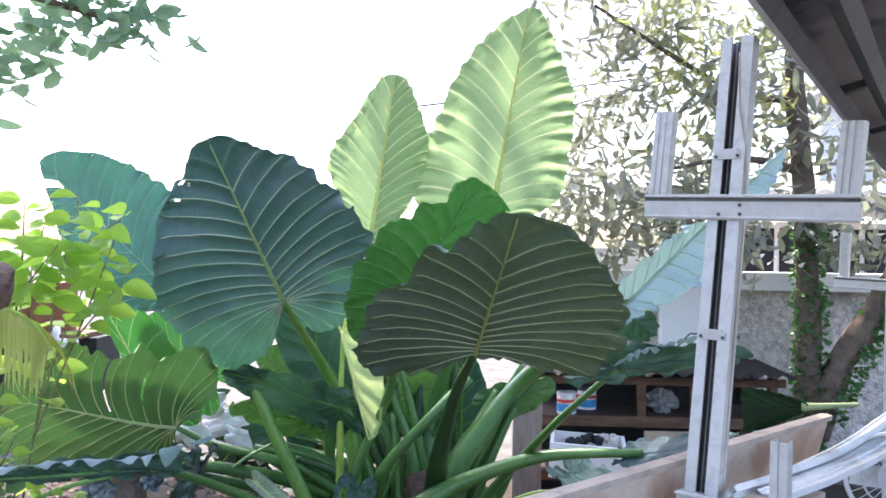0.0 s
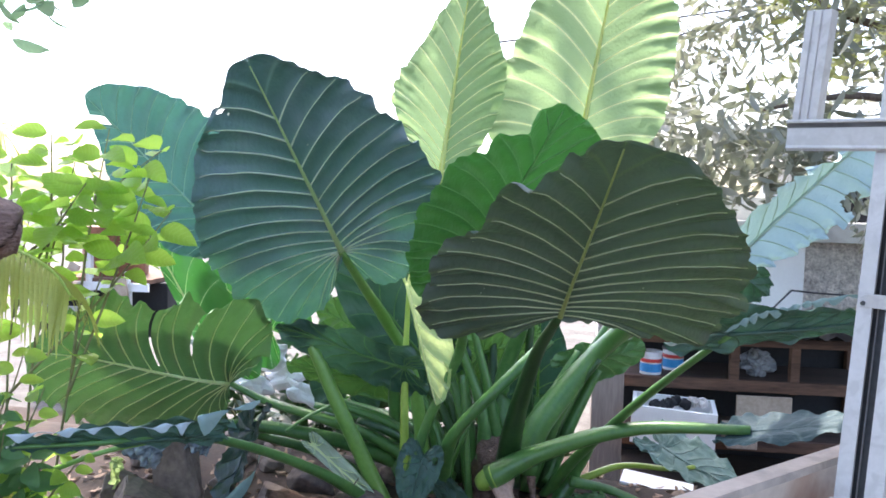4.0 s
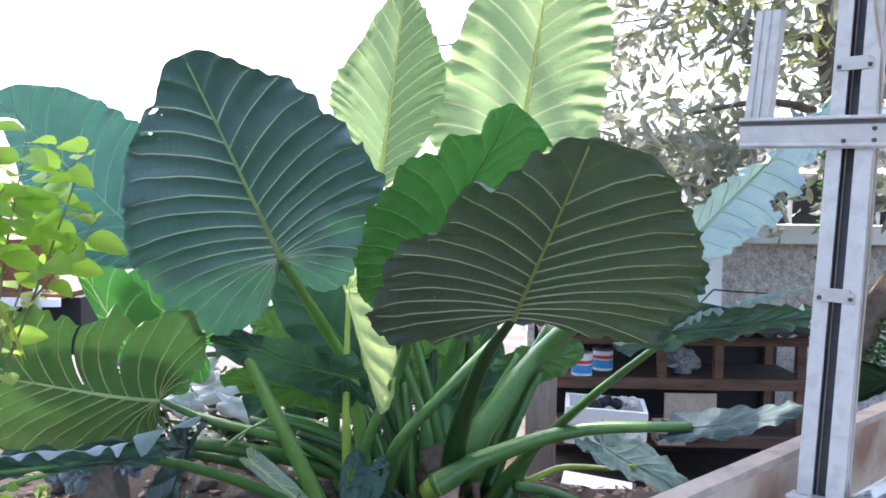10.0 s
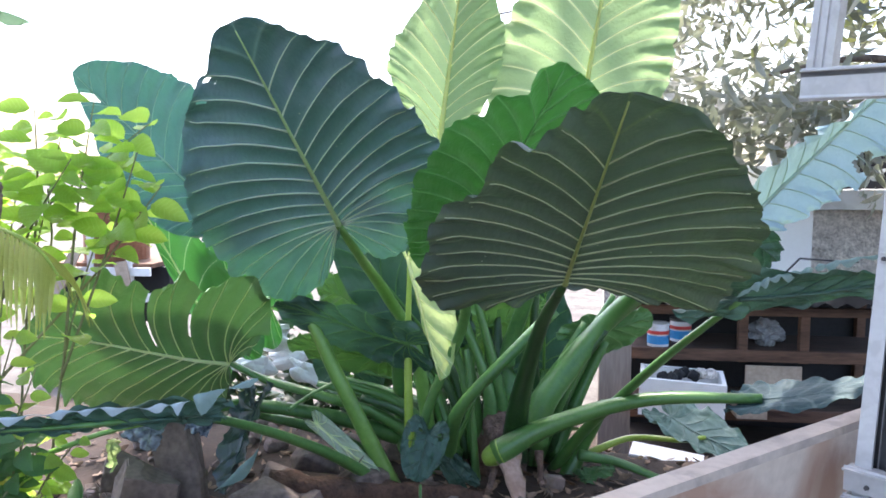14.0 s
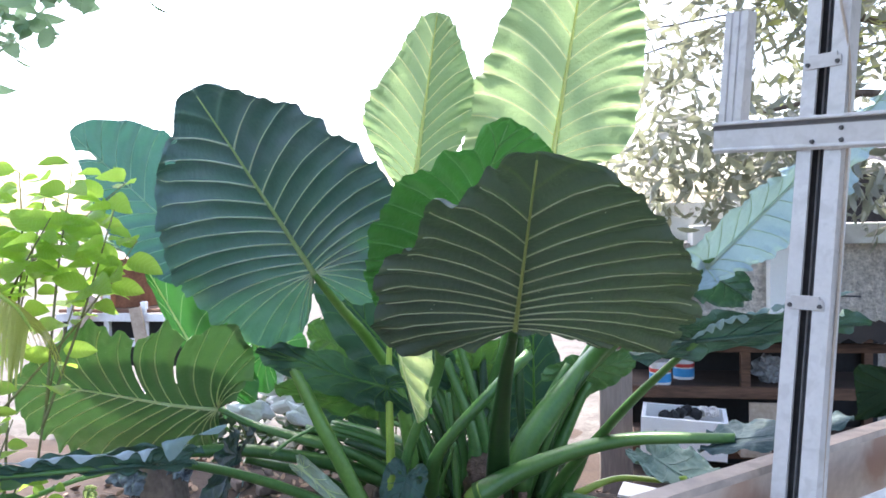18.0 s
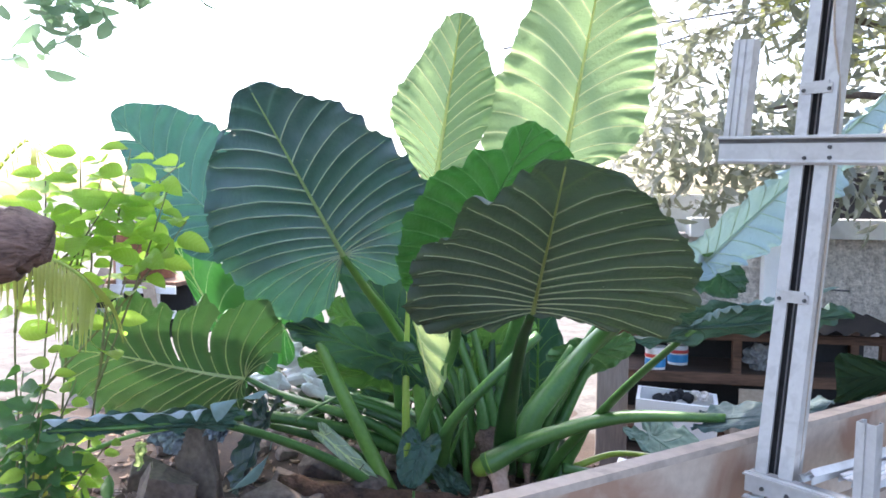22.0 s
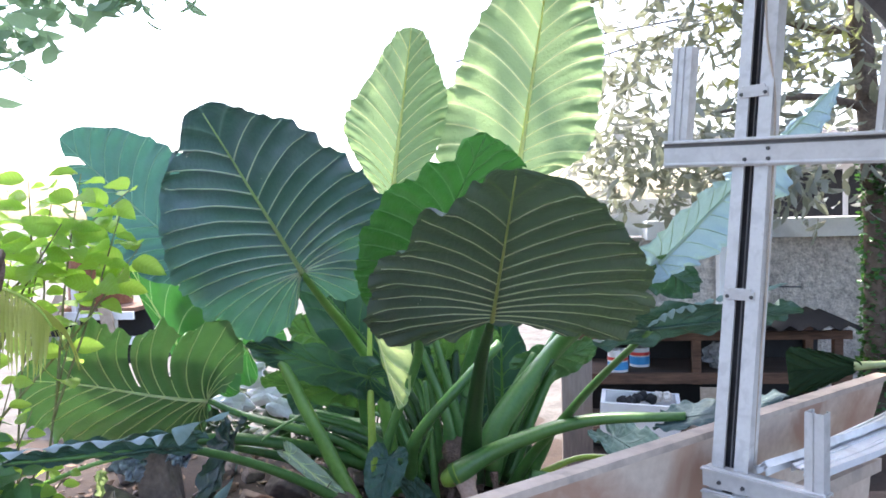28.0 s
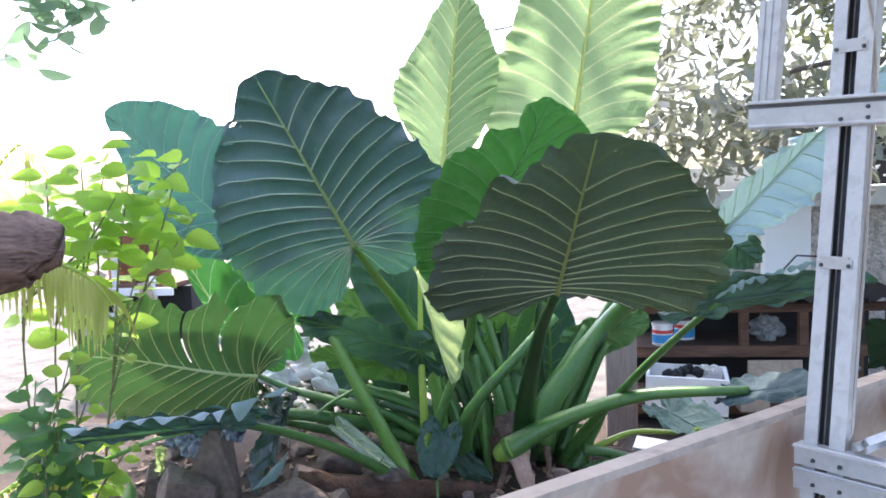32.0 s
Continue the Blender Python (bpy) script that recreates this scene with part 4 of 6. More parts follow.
stalk([(0.099, 3.791, 0.025), (0.202, 3.834, 0.279), (0.344, 3.889, 0.591)], 0.05, 0.03)
stalk([(-0.164, 3.415, 0.161), (0.063, 3.411, 0.297), (0.451, 3.280, 0.473), (0.893, 3.144, 0.536)], 0.076, 0.024)
stalk([(-0.225, 3.417, 0.128), (-0.20, 3.416, 0.142), (-0.165, 3.415, 0.161), (-0.14, 3.415, 0.174)], 0.012, 0.076, M_STALK_FOOT, "bright yellow-green foot of a stalk", rise=0.4)
stalk([(-0.45, 3.55, 0.1), (-0.70, 3.45, 0.30), (-0.923, 3.3, 0.43), (-1.215, 3.38, 0.473), (-1.381, 3.35, 0.557)], 0.045, 0.017)
stalk([(-0.642, 3.506, 0.189), (-0.887, 3.385, 0.307), (-1.216, 3.250, 0.394), (-1.426, 3.123, 0.419)], 0.05, 0.03)
stalk([(-0.640, 3.285, 0.030), (-0.800, 3.036, 0.256), (-0.971, 2.683, 0.483), (-1.075, 2.26, 0.672), (-1.208, 2.05, 0.709), (-1.38, 1.85, 0.748)], 0.04, 0.006)
stalk([(-1.07, 2.32, 0.655), (-1.294, 2.22, 0.626), (-1.451, 2.17, 0.573), (-1.66, 2.1, 0.50)], 0.009, 0.012, M_STALK_MID)
stalk([(0.088, 3.75, -0.05), (0.205, 3.6, 0.187), (0.368, 3.35, 0.463), (0.5, 3.0, 0.731), (0.663, 2.653, 1.0)], 0.04, 0.014)
stalk([(0.209, 3.611, 0.101), (0.396, 3.632, 0.065), (0.591, 3.552, 0.022)], 0.035, 0.02)
stalk([(0.253, 3.812, 0.028), (0.473, 3.851, 0.111), (0.683, 3.683, 0.169), (0.753, 3.498, 0.249)], 0.025, 0.012, M_STALK_PALE)
stalk([(-0.847, 3.213, 0.529), (-0.952, 3.143, 0.480), (-1.019, 3.078, 0.434)], 0.01, 0.008)

for foot_, mid_, top_, r in (
    ((-0.627, 3.691, 0.009), (-0.674, 3.769, 0.302), (-0.671, 3.660, 0.673), 0.045),
    ((-0.784, 3.679, 0.090), (-0.931, 3.681, 0.283), (-1.157, 3.562, 0.389), 0.04),
    ((-0.763, 3.575, 0.043), (-0.961, 3.466, 0.208), (-1.248, 3.339, 0.325), 0.045),
    ((-0.259, 3.438, 0.024), (-0.282, 3.467, 0.308), (-0.311, 3.499, 0.617), 0.022),
    ((-0.373, 3.528, 0.062), (-0.440, 3.598, 0.311), (-0.622, 3.666, 0.674), 0.02),
    ((-0.218, 3.647, 0.027), (-0.216, 3.684, 0.355), (-0.352, 3.710, 0.734), 0.05),
    ((0.061, 3.883, -0.013), (0.136, 3.926, 0.277), (0.212, 3.969, 0.566), 0.055),
    ((0.140, 3.683, -0.074), (0.242, 3.719, 0.119), (0.332, 3.655, 0.343), 0.06),
    ((-0.363, 3.426, 0.048), (-0.342, 3.447, 0.203), (-0.269, 3.429, 0.400), 0.018),
    ((-0.520, 3.826, 0.176), (-0.564, 3.896, 0.393), (-0.719, 3.908, 0.681), 0.03),
    ((0.336, 3.510, -0.041), (0.507, 3.488, 0.010), (0.738, 3.419, 0.016), 0.022),
):
    stalk([foot_, mid_, top_], r, r * 0.55)
heart = random.Random(77)
for k in range(16):
    a = heart.uniform(-1.0, 1.0)
    f = Vector((CROWN[0] + 0.12 + 0.30 * a, CROWN[1] + heart.uniform(0.15, 0.45), 0.0))
    top = f + Vector((0.42 * a + heart.gauss(0, 0.1), heart.uniform(-0.05, 0.3), heart.uniform(0.5, 0.85)))
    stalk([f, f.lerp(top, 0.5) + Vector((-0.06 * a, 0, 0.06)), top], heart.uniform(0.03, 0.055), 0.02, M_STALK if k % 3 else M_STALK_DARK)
for k in range(9):
    a = heart.uniform(-1.0, 1.0)
    f = Vector((CROWN[0] - 0.15, CROWN[1] + heart.uniform(0.0, 0.3), 0.02))
    top = f + Vector((-heart.uniform(0.35, 0.8), heart.uniform(-0.2, 0.3), heart.uniform(0.12, 0.42)))
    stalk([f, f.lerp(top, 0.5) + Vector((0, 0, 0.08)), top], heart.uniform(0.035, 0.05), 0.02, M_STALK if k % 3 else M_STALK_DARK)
taro_leaf(taro, (-0.96, 3.26, 0.325), (-0.64, 3.18, 0.11), (-0.1, -0.8, 0.55), (0.05, 0.03), 0.1, M_TARO_PALEDRY, M_RIB_LOW, 10, 0.3, 0.1, 0.0, 0.01, 6, 0.004, label="pale fallen blade among the stalks", seed=66, blunt=0.9)
taro_leaf(taro, (-1.328, 2.3, 0.56), (-1.34, 2.3, 0.46), (-0.3, -0.9, 0.1), (0.016, 0.018), 0.1, M_TARO_NEW, M_TARO_NEW, 7, 0.3, 0.1, 0.0, 0.01, 5, 0.002, label="small withered yellow leaf hanging", seed=67, blunt=0.5)
stalk([(-0.460, 3.069, 0.147), (-0.454, 3.034, 0.102), (-0.445, 3.008, 0.042)], 0.006, 0.006)

# ---- steel racks ----
def channel(bm, a, b, width, depth, face, lip=0.008, t=0.002, ribbed=0):
    """A lipped channel from a to b; its web, of that width, looks towards face and may carry raised ribs."""
    a, b = Vector(a), Vector(b)
    d = (b - a).normalized()
    n = Vector(face)
    n = (n - n.dot(d) * d).normalized()
    s = d.cross(n)
    w = width / 2
    line = [(w - lip, -depth), (w, -depth), (w, 0)]
    for k in range(ribbed):
        c = w - width * (k + 1) / (ribbed + 1)
        g = width * 0.07
        line += [(c + g, 0), (c + g * 0.6, -0.004), (c - g * 0.6, -0.004), (c - g, 0)]
    line += [(-w, 0), (-w, -depth), (-w + lip, -depth)]
    m = len(line)
    ring = []
    for p in (a, b):
        outer = [bm.verts.new(p + s * x + n * y) for x, y in line]
        inner = []
        for k, (x, y) in enumerate(line):
            q = min(max(x, -w + t), w - t)
            inner.append(bm.verts.new(p + s * q + n * (y + t if y <= -depth else y - t)))
        ring.append(outer + inner[::-1])
    z = 2 * m
    for k in range(z):
        bm.faces.new((ring[0][k], ring[0][(k + 1) % z], ring[1][(k + 1) % z], ring[1][k]))
    for r in ring:
        for k in range(m - 1):
            bm.faces.new((r[k], r[k + 1], r[z - 2 - k], r[z - 1 - k]))


def member(name, a, b, parent, width=0.063, depth=0.032, face=(0, -1, 0), mat=None, label="", ribbed=0):
    bm = bmesh.new()
    channel(bm, a, b, width, depth, face, ribbed=ribbed)
    return part(name, bm, mat or M_STEEL, parent, label)


def screw(at, parent, face=(0, -1, 0)):
    bm = bmesh.new()
    m = Vector(face).to_track_quat("Z", "Y").to_matrix().to_4x4()
    bmesh.ops.create_cone(bm, cap_ends=True, segments=8, radius1=0.0055, radius2=0.004, depth=0.006, matrix=Matrix.Translation(at) @ m)
    part("screw", bm, M_STEELDARK, parent)


# the racks stand square to the trough: their beams run along BEAM, their fronts look along FRONT
BEAM, FRONT = Vector((0.745, -0.667, 0)), Vector((-0.667, -0.745, 0))


def rack(foot, head, span, beam_z, stubs, clips):
    """A post of two channels set apart, with a beam that carries two upright stubs."""
    foot, head = Vector(foot), Vector(head)
    ob = thing("steel_rack", foot, "galvanised steel rack of bolted channels", "rack", "steel racks beside the yard")
    d = (head - foot) / (head.z - foot.z)
    # the two channels open towards each other, so that the slot between them is dark
    member("post_channel", foot - BEAM * 0.044, head - BEAM * 0.044, ob, 0.046, 0.031, -BEAM)
    member("post_channel", foot + BEAM * 0.049, head + BEAM * 0.049, ob, 0.046, 0.035, BEAM)
    # dark strip added behind the channels to deepen the slot's shade
    member("slot_back", foot - FRONT * 0.02, head - FRONT * 0.02, ob, 0.06, 0.004, FRONT, M_STEELDARK)
    turn = Matrix(((BEAM.x, -FRONT.x, 0), (BEAM.y, -FRONT.y, 0), (0, 0, 1))).to_4x4()
    for z in clips:
        p = foot + d * (z - foot.z) + FRONT * 0.027
        bm = bmesh.new()
        add_box(bm, Matrix.Translation(p) @ turn, (0.06, 0.004, 0.03), 0.001)
        for k in (-0.032, 0.032):
            add_box(bm, Matrix.Translation(p + BEAM * k + Vector((0, 0, -0.004))) @ turn, (0.012, 0.004, 0.022), 0.001)
        part("clip_plate", bm, M_STEEL, ob)
        for k in (-0.031, 0.031):
            screw(p + BEAM * k + FRONT * 0.004 + Vector((0, 0, -0.006)), ob, FRONT)
    p = foot + d * (beam_z - foot.z) + FRONT * 0.035
    a, b = p - BEAM * span[0] + Vector((0, 0, 0.010)), p + BEAM * span[1] - Vector((0, 0, 0.012))
    member("beam", a, b, ob, 0.060, 0.038, FRONT)
    up = Vector((0, 0, 0.0225))
    member("beam_flange", a + FRONT * 0.008 + up * 1.35, b + FRONT * 0.008 + up * 1.35, ob, 0.004, 0.008, FRONT)
    member("beam_lip", a + FRONT * 0.007 - up * 1.32, b + FRONT * 0.007 - up * 1.32, ob, 0.003, 0.007, FRONT)
    # thin dark strip painting the lip's shadow along the beam
    member("beam_groove", a + FRONT * 0.001 + up, b + FRONT * 0.001 + up, ob, 0.012, 0.002, FRONT, M_STEELSHADOW, "dark strip for the lip shadow along the beam")
    for x, z in ((-0.008, -0.018), (0.052, -0.019), (0.052, 0.006)):
        screw(p + BEAM * x + FRONT * 0.003 + Vector((0, 0, z)), ob, FRONT)
    for x, top, lean in stubs:
        q = Vector((p.x, p.y, a.z + 0.03 + (b.z - a.z) * (x + span[0]) / (span[0] + span[1]))) - FRONT * 0.008 + BEAM * x
        member("stub_post", q, Vector((q.x, q.y, top)) + BEAM * lean, ob, 0.056, 0.036, FRONT, ribbed=2)
    return ob


near_rack = rack((0.611, 1.554, 0.0), (0.840, 1.831, 2.1), (0.237, 0.357), 1.602, ((-0.203, 1.895, 0.022), (0.318, 1.815, 0.016)), (0.4, 1.248, 1.757))
rack((2.63, 4.2, -0.8), (2.66, 4.25, 2.1), (0.33, 0.40), 1.30, ((-0.28, 1.62, 0.01), (0.34, 1.6, 0.01)), (0.55, 0.9))
# lower arm of two rails with its own stub
AP = Vector((0.685, 1.660, 0.0)) + FRONT * 0.035
for z, o in ((0.800, 0.0), (0.742, 0.004)):
    a, b = AP - BEAM * 0.045, AP + BEAM * 0.25
    member("arm", a + FRONT * o + Vector((0, 0, z)), b + FRONT * o + Vector((0, 0, z)), near_rack, 0.046, 0.04, FRONT)
    member("arm_ledge", a + FRONT * 0.012 + Vector((0, 0, z + 0.022)), b + FRONT * 0.012 + Vector((0, 0, z + 0.022)), near_rack, 0.004, 0.012, FRONT)
    for k in (0.0, 0.06):
        screw(AP + BEAM * k + FRONT * 0.006 + Vector((0, 0, z - 0.006)), near_rack, FRONT)
member("stub_post", AP + BEAM * 0.222 + Vector((0, 0, 0.55)), AP + BEAM * 0.224 + Vector((0, 0, 1.006)), near_rack, 0.042, 0.036, FRONT, ribbed=1)

cable = tube("hanging_cable", [(0.820, 1.775, 2.05), (0.815, 1.755, 1.892), (0.828, 1.74, 1.762), (0.822, 1.725, 1.621), (0.790, 1.688, 1.272), (0.770, 1.668, 1.107), (0.752, 1.65, 0.941), (0.743, 1.64, 0.846)], 0.003, 0.003, M_CABLE, n=24, sides=6)
tagged(cable, "thin beige cable hanging down a steel post", "cable")

# bundle of white battens on the lower arm
def batten(points, width, high, twist, seed):
    """A hollow lipped strip swept along a sagging line."""
    prof = [(-0.5, 0), (-0.5, 1), (-0.2, 1), (-0.2, 0.8), (0.2, 0.8), (0.2, 1), (0.5, 1), (0.5, 0), (0.4, 0), (0.4, 0.85), (0.28, 0.85), (0.28, 0.65), (-0.28, 0.65), (-0.28, 0.85), (-0.4, 0.85), (-0.4, 0)]
    line, n, m = along(points, 24), 24, len(prof)
    verts, faces = [], []
    for k, p in enumerate(line):
        d = (line[min(k + 1, n)] - line[max(k - 1, 0)]).normalized()
        a = d.cross(Vector((0, 0, 1))).normalized()
        b = a.cross(d)
        w = twist * (1 - k / n) + 0.25 * noise.noise(Vector((k * 0.2, seed, 0)))
        a, b = a * math.cos(w) + b * math.sin(w), b * math.cos(w) - a * math.sin(w)
        verts += [p + a * (x * width) + b * (y * high) for x, y in prof]
    for k in range(n):
        for j in range(m):
            i = (j + 1) % m
            faces.append((k * m + j, k * m + i, (k + 1) * m + i, (k + 1) * m + j))
    return mesh_of("white_batten", verts, faces, M_WHITE, smooth=False)


for k, (dx, dz, twist, back) in enumerate(((0.0, 0.0, 0.1, 0.0), (0.05, 0.0, -0.15, 0.07), (0.02, 0.02, 0.7, -0.02), (0.085, -0.004, 0.05, 0.1))):
    o = BEAM * (0.06 + dx) + Vector((0.745, 0.667, 0)) * back
    tagged(new("white_batten", batten([Vector((0.70, 1.63, 0.828 + dz)) + o, Vector((0.92, 1.83, 0.822 + dz)) + o, Vector((1.2, 2.05, 0.85 + dz)) + o, Vector((1.48, 2.22, 0.95 + dz)) + o], 0.034, 0.018, twist, k)), "long white plastic batten lying on a rack arm", "batten", "white battens")


# ---- trough ----
def strip(name, a, b, prof, mat, parent, slant=0.0, label=""):
    """A profile drawn out from a to b; the profile is across and up."""
    a, b = Vector(a), Vector(b)
    d = (b - a).normalized()
    n = Vector((d.y, -d.x, 0))
    bm = bmesh.new()
    ends = [[bm.verts.new(p + n * x + d * (sl * y) + Vector((0, 0, y))) for x, y in prof] for p, sl in ((a, 0), (b, slant))]
    m = len(prof)
    for k in range(m):
        bm.faces.new((ends[0][k], ends[0][(k + 1) % m], ends[1][(k + 1) % m], ends[1][k]))
    bm.faces.new(ends[0])
    bm.faces.new(ends[1][::-1])
    return part(name, bm, mat, parent, label)


TA, TB = (-0.30, 0.90, 0.89), (1.40, 2.42, 0.885)
trough = thing("planter_trough", (0.5, 1.6, 0.0), "long stained beige trough side with a pale rim", "trough")
strip("rim", TA, TB, [(0.014, 0.0), (0.014, -0.018), (-0.03, -0.018), (-0.03, 0.0)], M_TROUGHRIM, trough, 0.35, "pale weathered rim")
strip("side_panel", TA, TB, [(0.0, -0.018), (-0.03, -0.262), (-0.05, -0.262), (-0.026, -0.018)], M_TROUGH, trough, 0.35)
strip("ledge", TA, TB, [(0.03, -0.262), (0.035, -0.30), (-0.05, -0.30), (-0.05, -0.262)], M_TROUGHRIM, trough, 0.35, "pale ledge")
strip("lower_panel", TA, TB, [(-0.03, -0.30), (-0.05, -0.88), (-0.08, -0.88), (-0.05, -0.30)], M_TROUGH, trough, 0.1)

# ---- roof over the racks ----
roof = thing("lean_to_roof", (1.6, 2.9, 2.1), "grey metal lean-to roof with dark purlins", "roof")
RA, RB = Vector((0.42, 1.0, 2.12)), Vector((3.22, 5.4, 2.12))
rd = (RB - RA).normalized()
rn = Vector((rd.y, -rd.x, 0))
for off, z in ((0.0, 0.0), (0.16, 0.03)):
    member("eave_beam", RA + rn * off + Vector((0, 0, z)), RB + rn * off + Vector((0, 0, z)), roof, 0.075, 0.05, (-0.6, 0.3, -0.7), M_STEELDARK)
bm = bmesh.new()
rows = 48
for k in range(rows + 1):
    p = RA - rn * 0.05 + rn * 0.08 * k + Vector((0, 0, 0.07 + 0.22 * 0.08 * k + (0.012 if k % 4 == 0 else 0)))
    bm.verts.new(p - rd * 1.5)
    bm.verts.new(p + (RB - RA) + rd * 0.2)
bm.verts.ensure_lookup_table()
for k in range(rows):
    bm.faces.new((bm.verts[2 * k], bm.verts[2 * k + 1], bm.verts[2 * k + 3], bm.verts[2 * k + 2]))
bmesh.ops.solidify(bm, geom=list(bm.faces), thickness=0.004)
part("roof_sheet", bm, M_ROOF, roof)
for k in range(4):
    p = RA + rd * (0.9 + 1.3 * k)
    member("rafter", p + Vector((0, 0, 0.03)), p + rn * 3.6 + Vector((0, 0, 0.03 + 0.79)), roof, 0.06, 0.03, (0, 0, -1), M_STEELDARK)

# ---- far wall ----
wall = new("wall_back", None)
tagged(wall, "rough grey concrete garden wall with a pale cap", "wall", kind="structure")
box("wall_body", (5.0, 8.2, 0.15), (8.6, 0.2, 1.9), M_CONCRETE, wall, bevel=0.0)
box("wall_cap", (5.3, 8.12, 1.18), (7.6, 0.34, 0.2), M_PLASTER, wall, bevel=0.01)
box("pillar", (2.45, 7.98, 0.45), (0.45, 0.16, 1.75), M_WHITEWASH, wall, "white plastered panel", 0.006)
box("block_course", (1.5, 8.36, 1.32), (1.9, 0.2, 0.40), M_PLASTER, wall, "pale block course above the wall", 0.012)
hut = thing("far_building", (6.0, 12.0, -0.8), "low building with dark openings and a corrugated roof", "building")
box("wall", (7.2, 12.0, 0.6), (7.6, 0.2, 2.8), M_PLASTER, hut)
box("upper_wall", (7.6, 13.2, 3.6), (2.6, 0.2, 1.6), M_PLASTER, hut)
box("upper_window", (7.5, 13.08, 3.75), (1.5, 0.06, 0.7), M_PANE, hut, "dark blue window")
box("upper_roof", (7.6, 13.0, 4.5), (3.2, 0.9, 0.12), M_PLASTER, hut, turn=(0, -8, 0))
for k in range(5):
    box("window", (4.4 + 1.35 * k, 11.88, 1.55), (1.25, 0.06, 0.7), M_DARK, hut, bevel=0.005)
bm = bmesh.new()
for k in range(91):
    z = 2.05 + 0.03 * math.sin(k * math.pi / 2)
    bm.verts.new((3.0 + 0.11 * k, 11.3, z))
    bm.verts.new((3.0 + 0.11 * k, 14.5, z + 0.7))
bm.verts.ensure_lookup_table()
for k in range(90):
    bm.faces.new((bm.verts[2 * k], bm.verts[2 * k + 2], bm.verts[2 * k + 3], bm.verts[2 * k + 1]))
bmesh.ops.solidify(bm, geom=list(bm.faces), thickness=0.01)
part("roof", bm, M_ROOF, hut)

# ---- shelf with tins and boxes ----
shelf = thing("outdoor_shelf", (1.9, 6.3, -0.82), "weathered wooden shelf under corrugated sheets", "shelf")
for x, z0, z1 in ((0.72, -0.82, 0.32), (1.62, -0.05, 0.36), (2.08, -0.05, 0.36), (2.75, -0.82, 0.4)):
    box("upright", (x, 6.25, (z0 + z1) / 2), (0.07, 0.07, z1 - z0), M_WOOD, shelf)
for x in (0.72, 2.75):
    box("rear_upright", (x, 6.9, -0.2), (0.07, 0.07, 1.2), M_WOOD, shelf)
for z, y in ((0.005, 6.22), (-0.45, 6.15)):
    box("front_rail", (1.75, y, z), (2.2, 0.05, 0.09), M_WOOD, shelf)
    box("board", (1.75, y + 0.36, z + 0.02), (2.15, 0.62, 0.035), M_WOODSHADE, shelf)
# board coloured near-black for the shade at the back of the shelf
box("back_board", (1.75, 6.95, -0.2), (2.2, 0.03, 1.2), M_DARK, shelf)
box("side_board", (0.61, 6.0, -0.25), (0.25, 0.04, 1.1), M_WOODGREY, shelf, bevel=0.004, turn=(0, 0, 8))
box("door_panel", (1.85, 6.2, -0.24), (0.42, 0.03, 0.34), M_WOODPALE, shelf)
box("top_rail", (1.75, 6.22, 0.36), (2.2, 0.05, 0.07), M_WOOD, shelf)
bm = bmesh.new()
for k in range(61):
    z = 0.44 + 0.022 * math.sin(k * math.pi / 2)
    bm.verts.new((0.6 + 0.038 * k, 6.05, z))
    bm.verts.new((0.6 + 0.038 * k, 7.0, z + 0.03))
bm.verts.ensure_lookup_table()
for k in range(60):
    bm.faces.new((bm.verts[2 * k], bm.verts[2 * k + 2], bm.verts[2 * k + 3], bm.verts[2 * k + 1]))
bmesh.ops.solidify(bm, geom=list(bm.faces), thickness=0.006)
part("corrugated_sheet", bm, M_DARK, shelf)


def tin(x, y, z, r, h, cap):
    ob = thing("paint_tin", (x, y, z), "small paint tin with a blue and white label", "tin", "tins on the shelf")
    for name, r_, z0, z1, mat in (("body", r, 0, h, M_WHITE), ("label_band", r + 0.002, h * 0.12, h * 0.5, M_BLUE), ("red_band", r + 0.002, h * 0.56, h * 0.72, M_RED), ("lid", r + 0.006, h - 0.012, h + 0.006, cap)):
        bm = bmesh.new()
        bmesh.ops.create_cone(bm, cap_ends=True, segments=24, radius1=r_, radius2=r_, depth=z1 - z0, matrix=pose(x, y, z + (z0 + z1) / 2))
        part(name, bm, mat, ob, smooth=False)


tin(0.985, 6.33, 0.045, 0.085, 0.18, M_WHITE)
tin(1.2, 6.55, 0.045, 0.085, 0.18, M_STEELDARK)


def foam_box(m, w, d, h):
    ob = thing("foam_box", m.translation, "open white polystyrene box", "box")
    bm = bmesh.new()
    add_box(bm, m @ pose(0, 0, 0.015), (w, d, 0.03))
    for x, y, sx, sy in ((0, -d / 2 + 0.015, w, 0.03), (0, d / 2 - 0.015, w, 0.03), (-w / 2 + 0.015, 0, 0.03, d - 0.06), (w / 2 - 0.015, 0, 0.03, d - 0.06)):
        add_box(bm, m @ pose(x, y, h / 2 + 0.03), (sx, sy, h))
    part("body", bm, M_FOAM, ob)


foam_box(pose(1.11, 6.0, -0.39, 4, 2, -8), 0.62, 0.36, 0.26)
tagged(box("polystyrene_slab", (0.689, 4.064, -0.057), (0.37, 0.17, 0.035), M_FOAM, turn=(4, 5, -14), bevel=0.006), "white polystyrene slab lying on the ground", "polystyrene")
tagged(box("cardboard_box", (1.62, 6.0, -0.33), (0.22, 0.2, 0.16), M_WOODPALE, bevel=0.004), "small pale cardboard box on the lower shelf", "box")


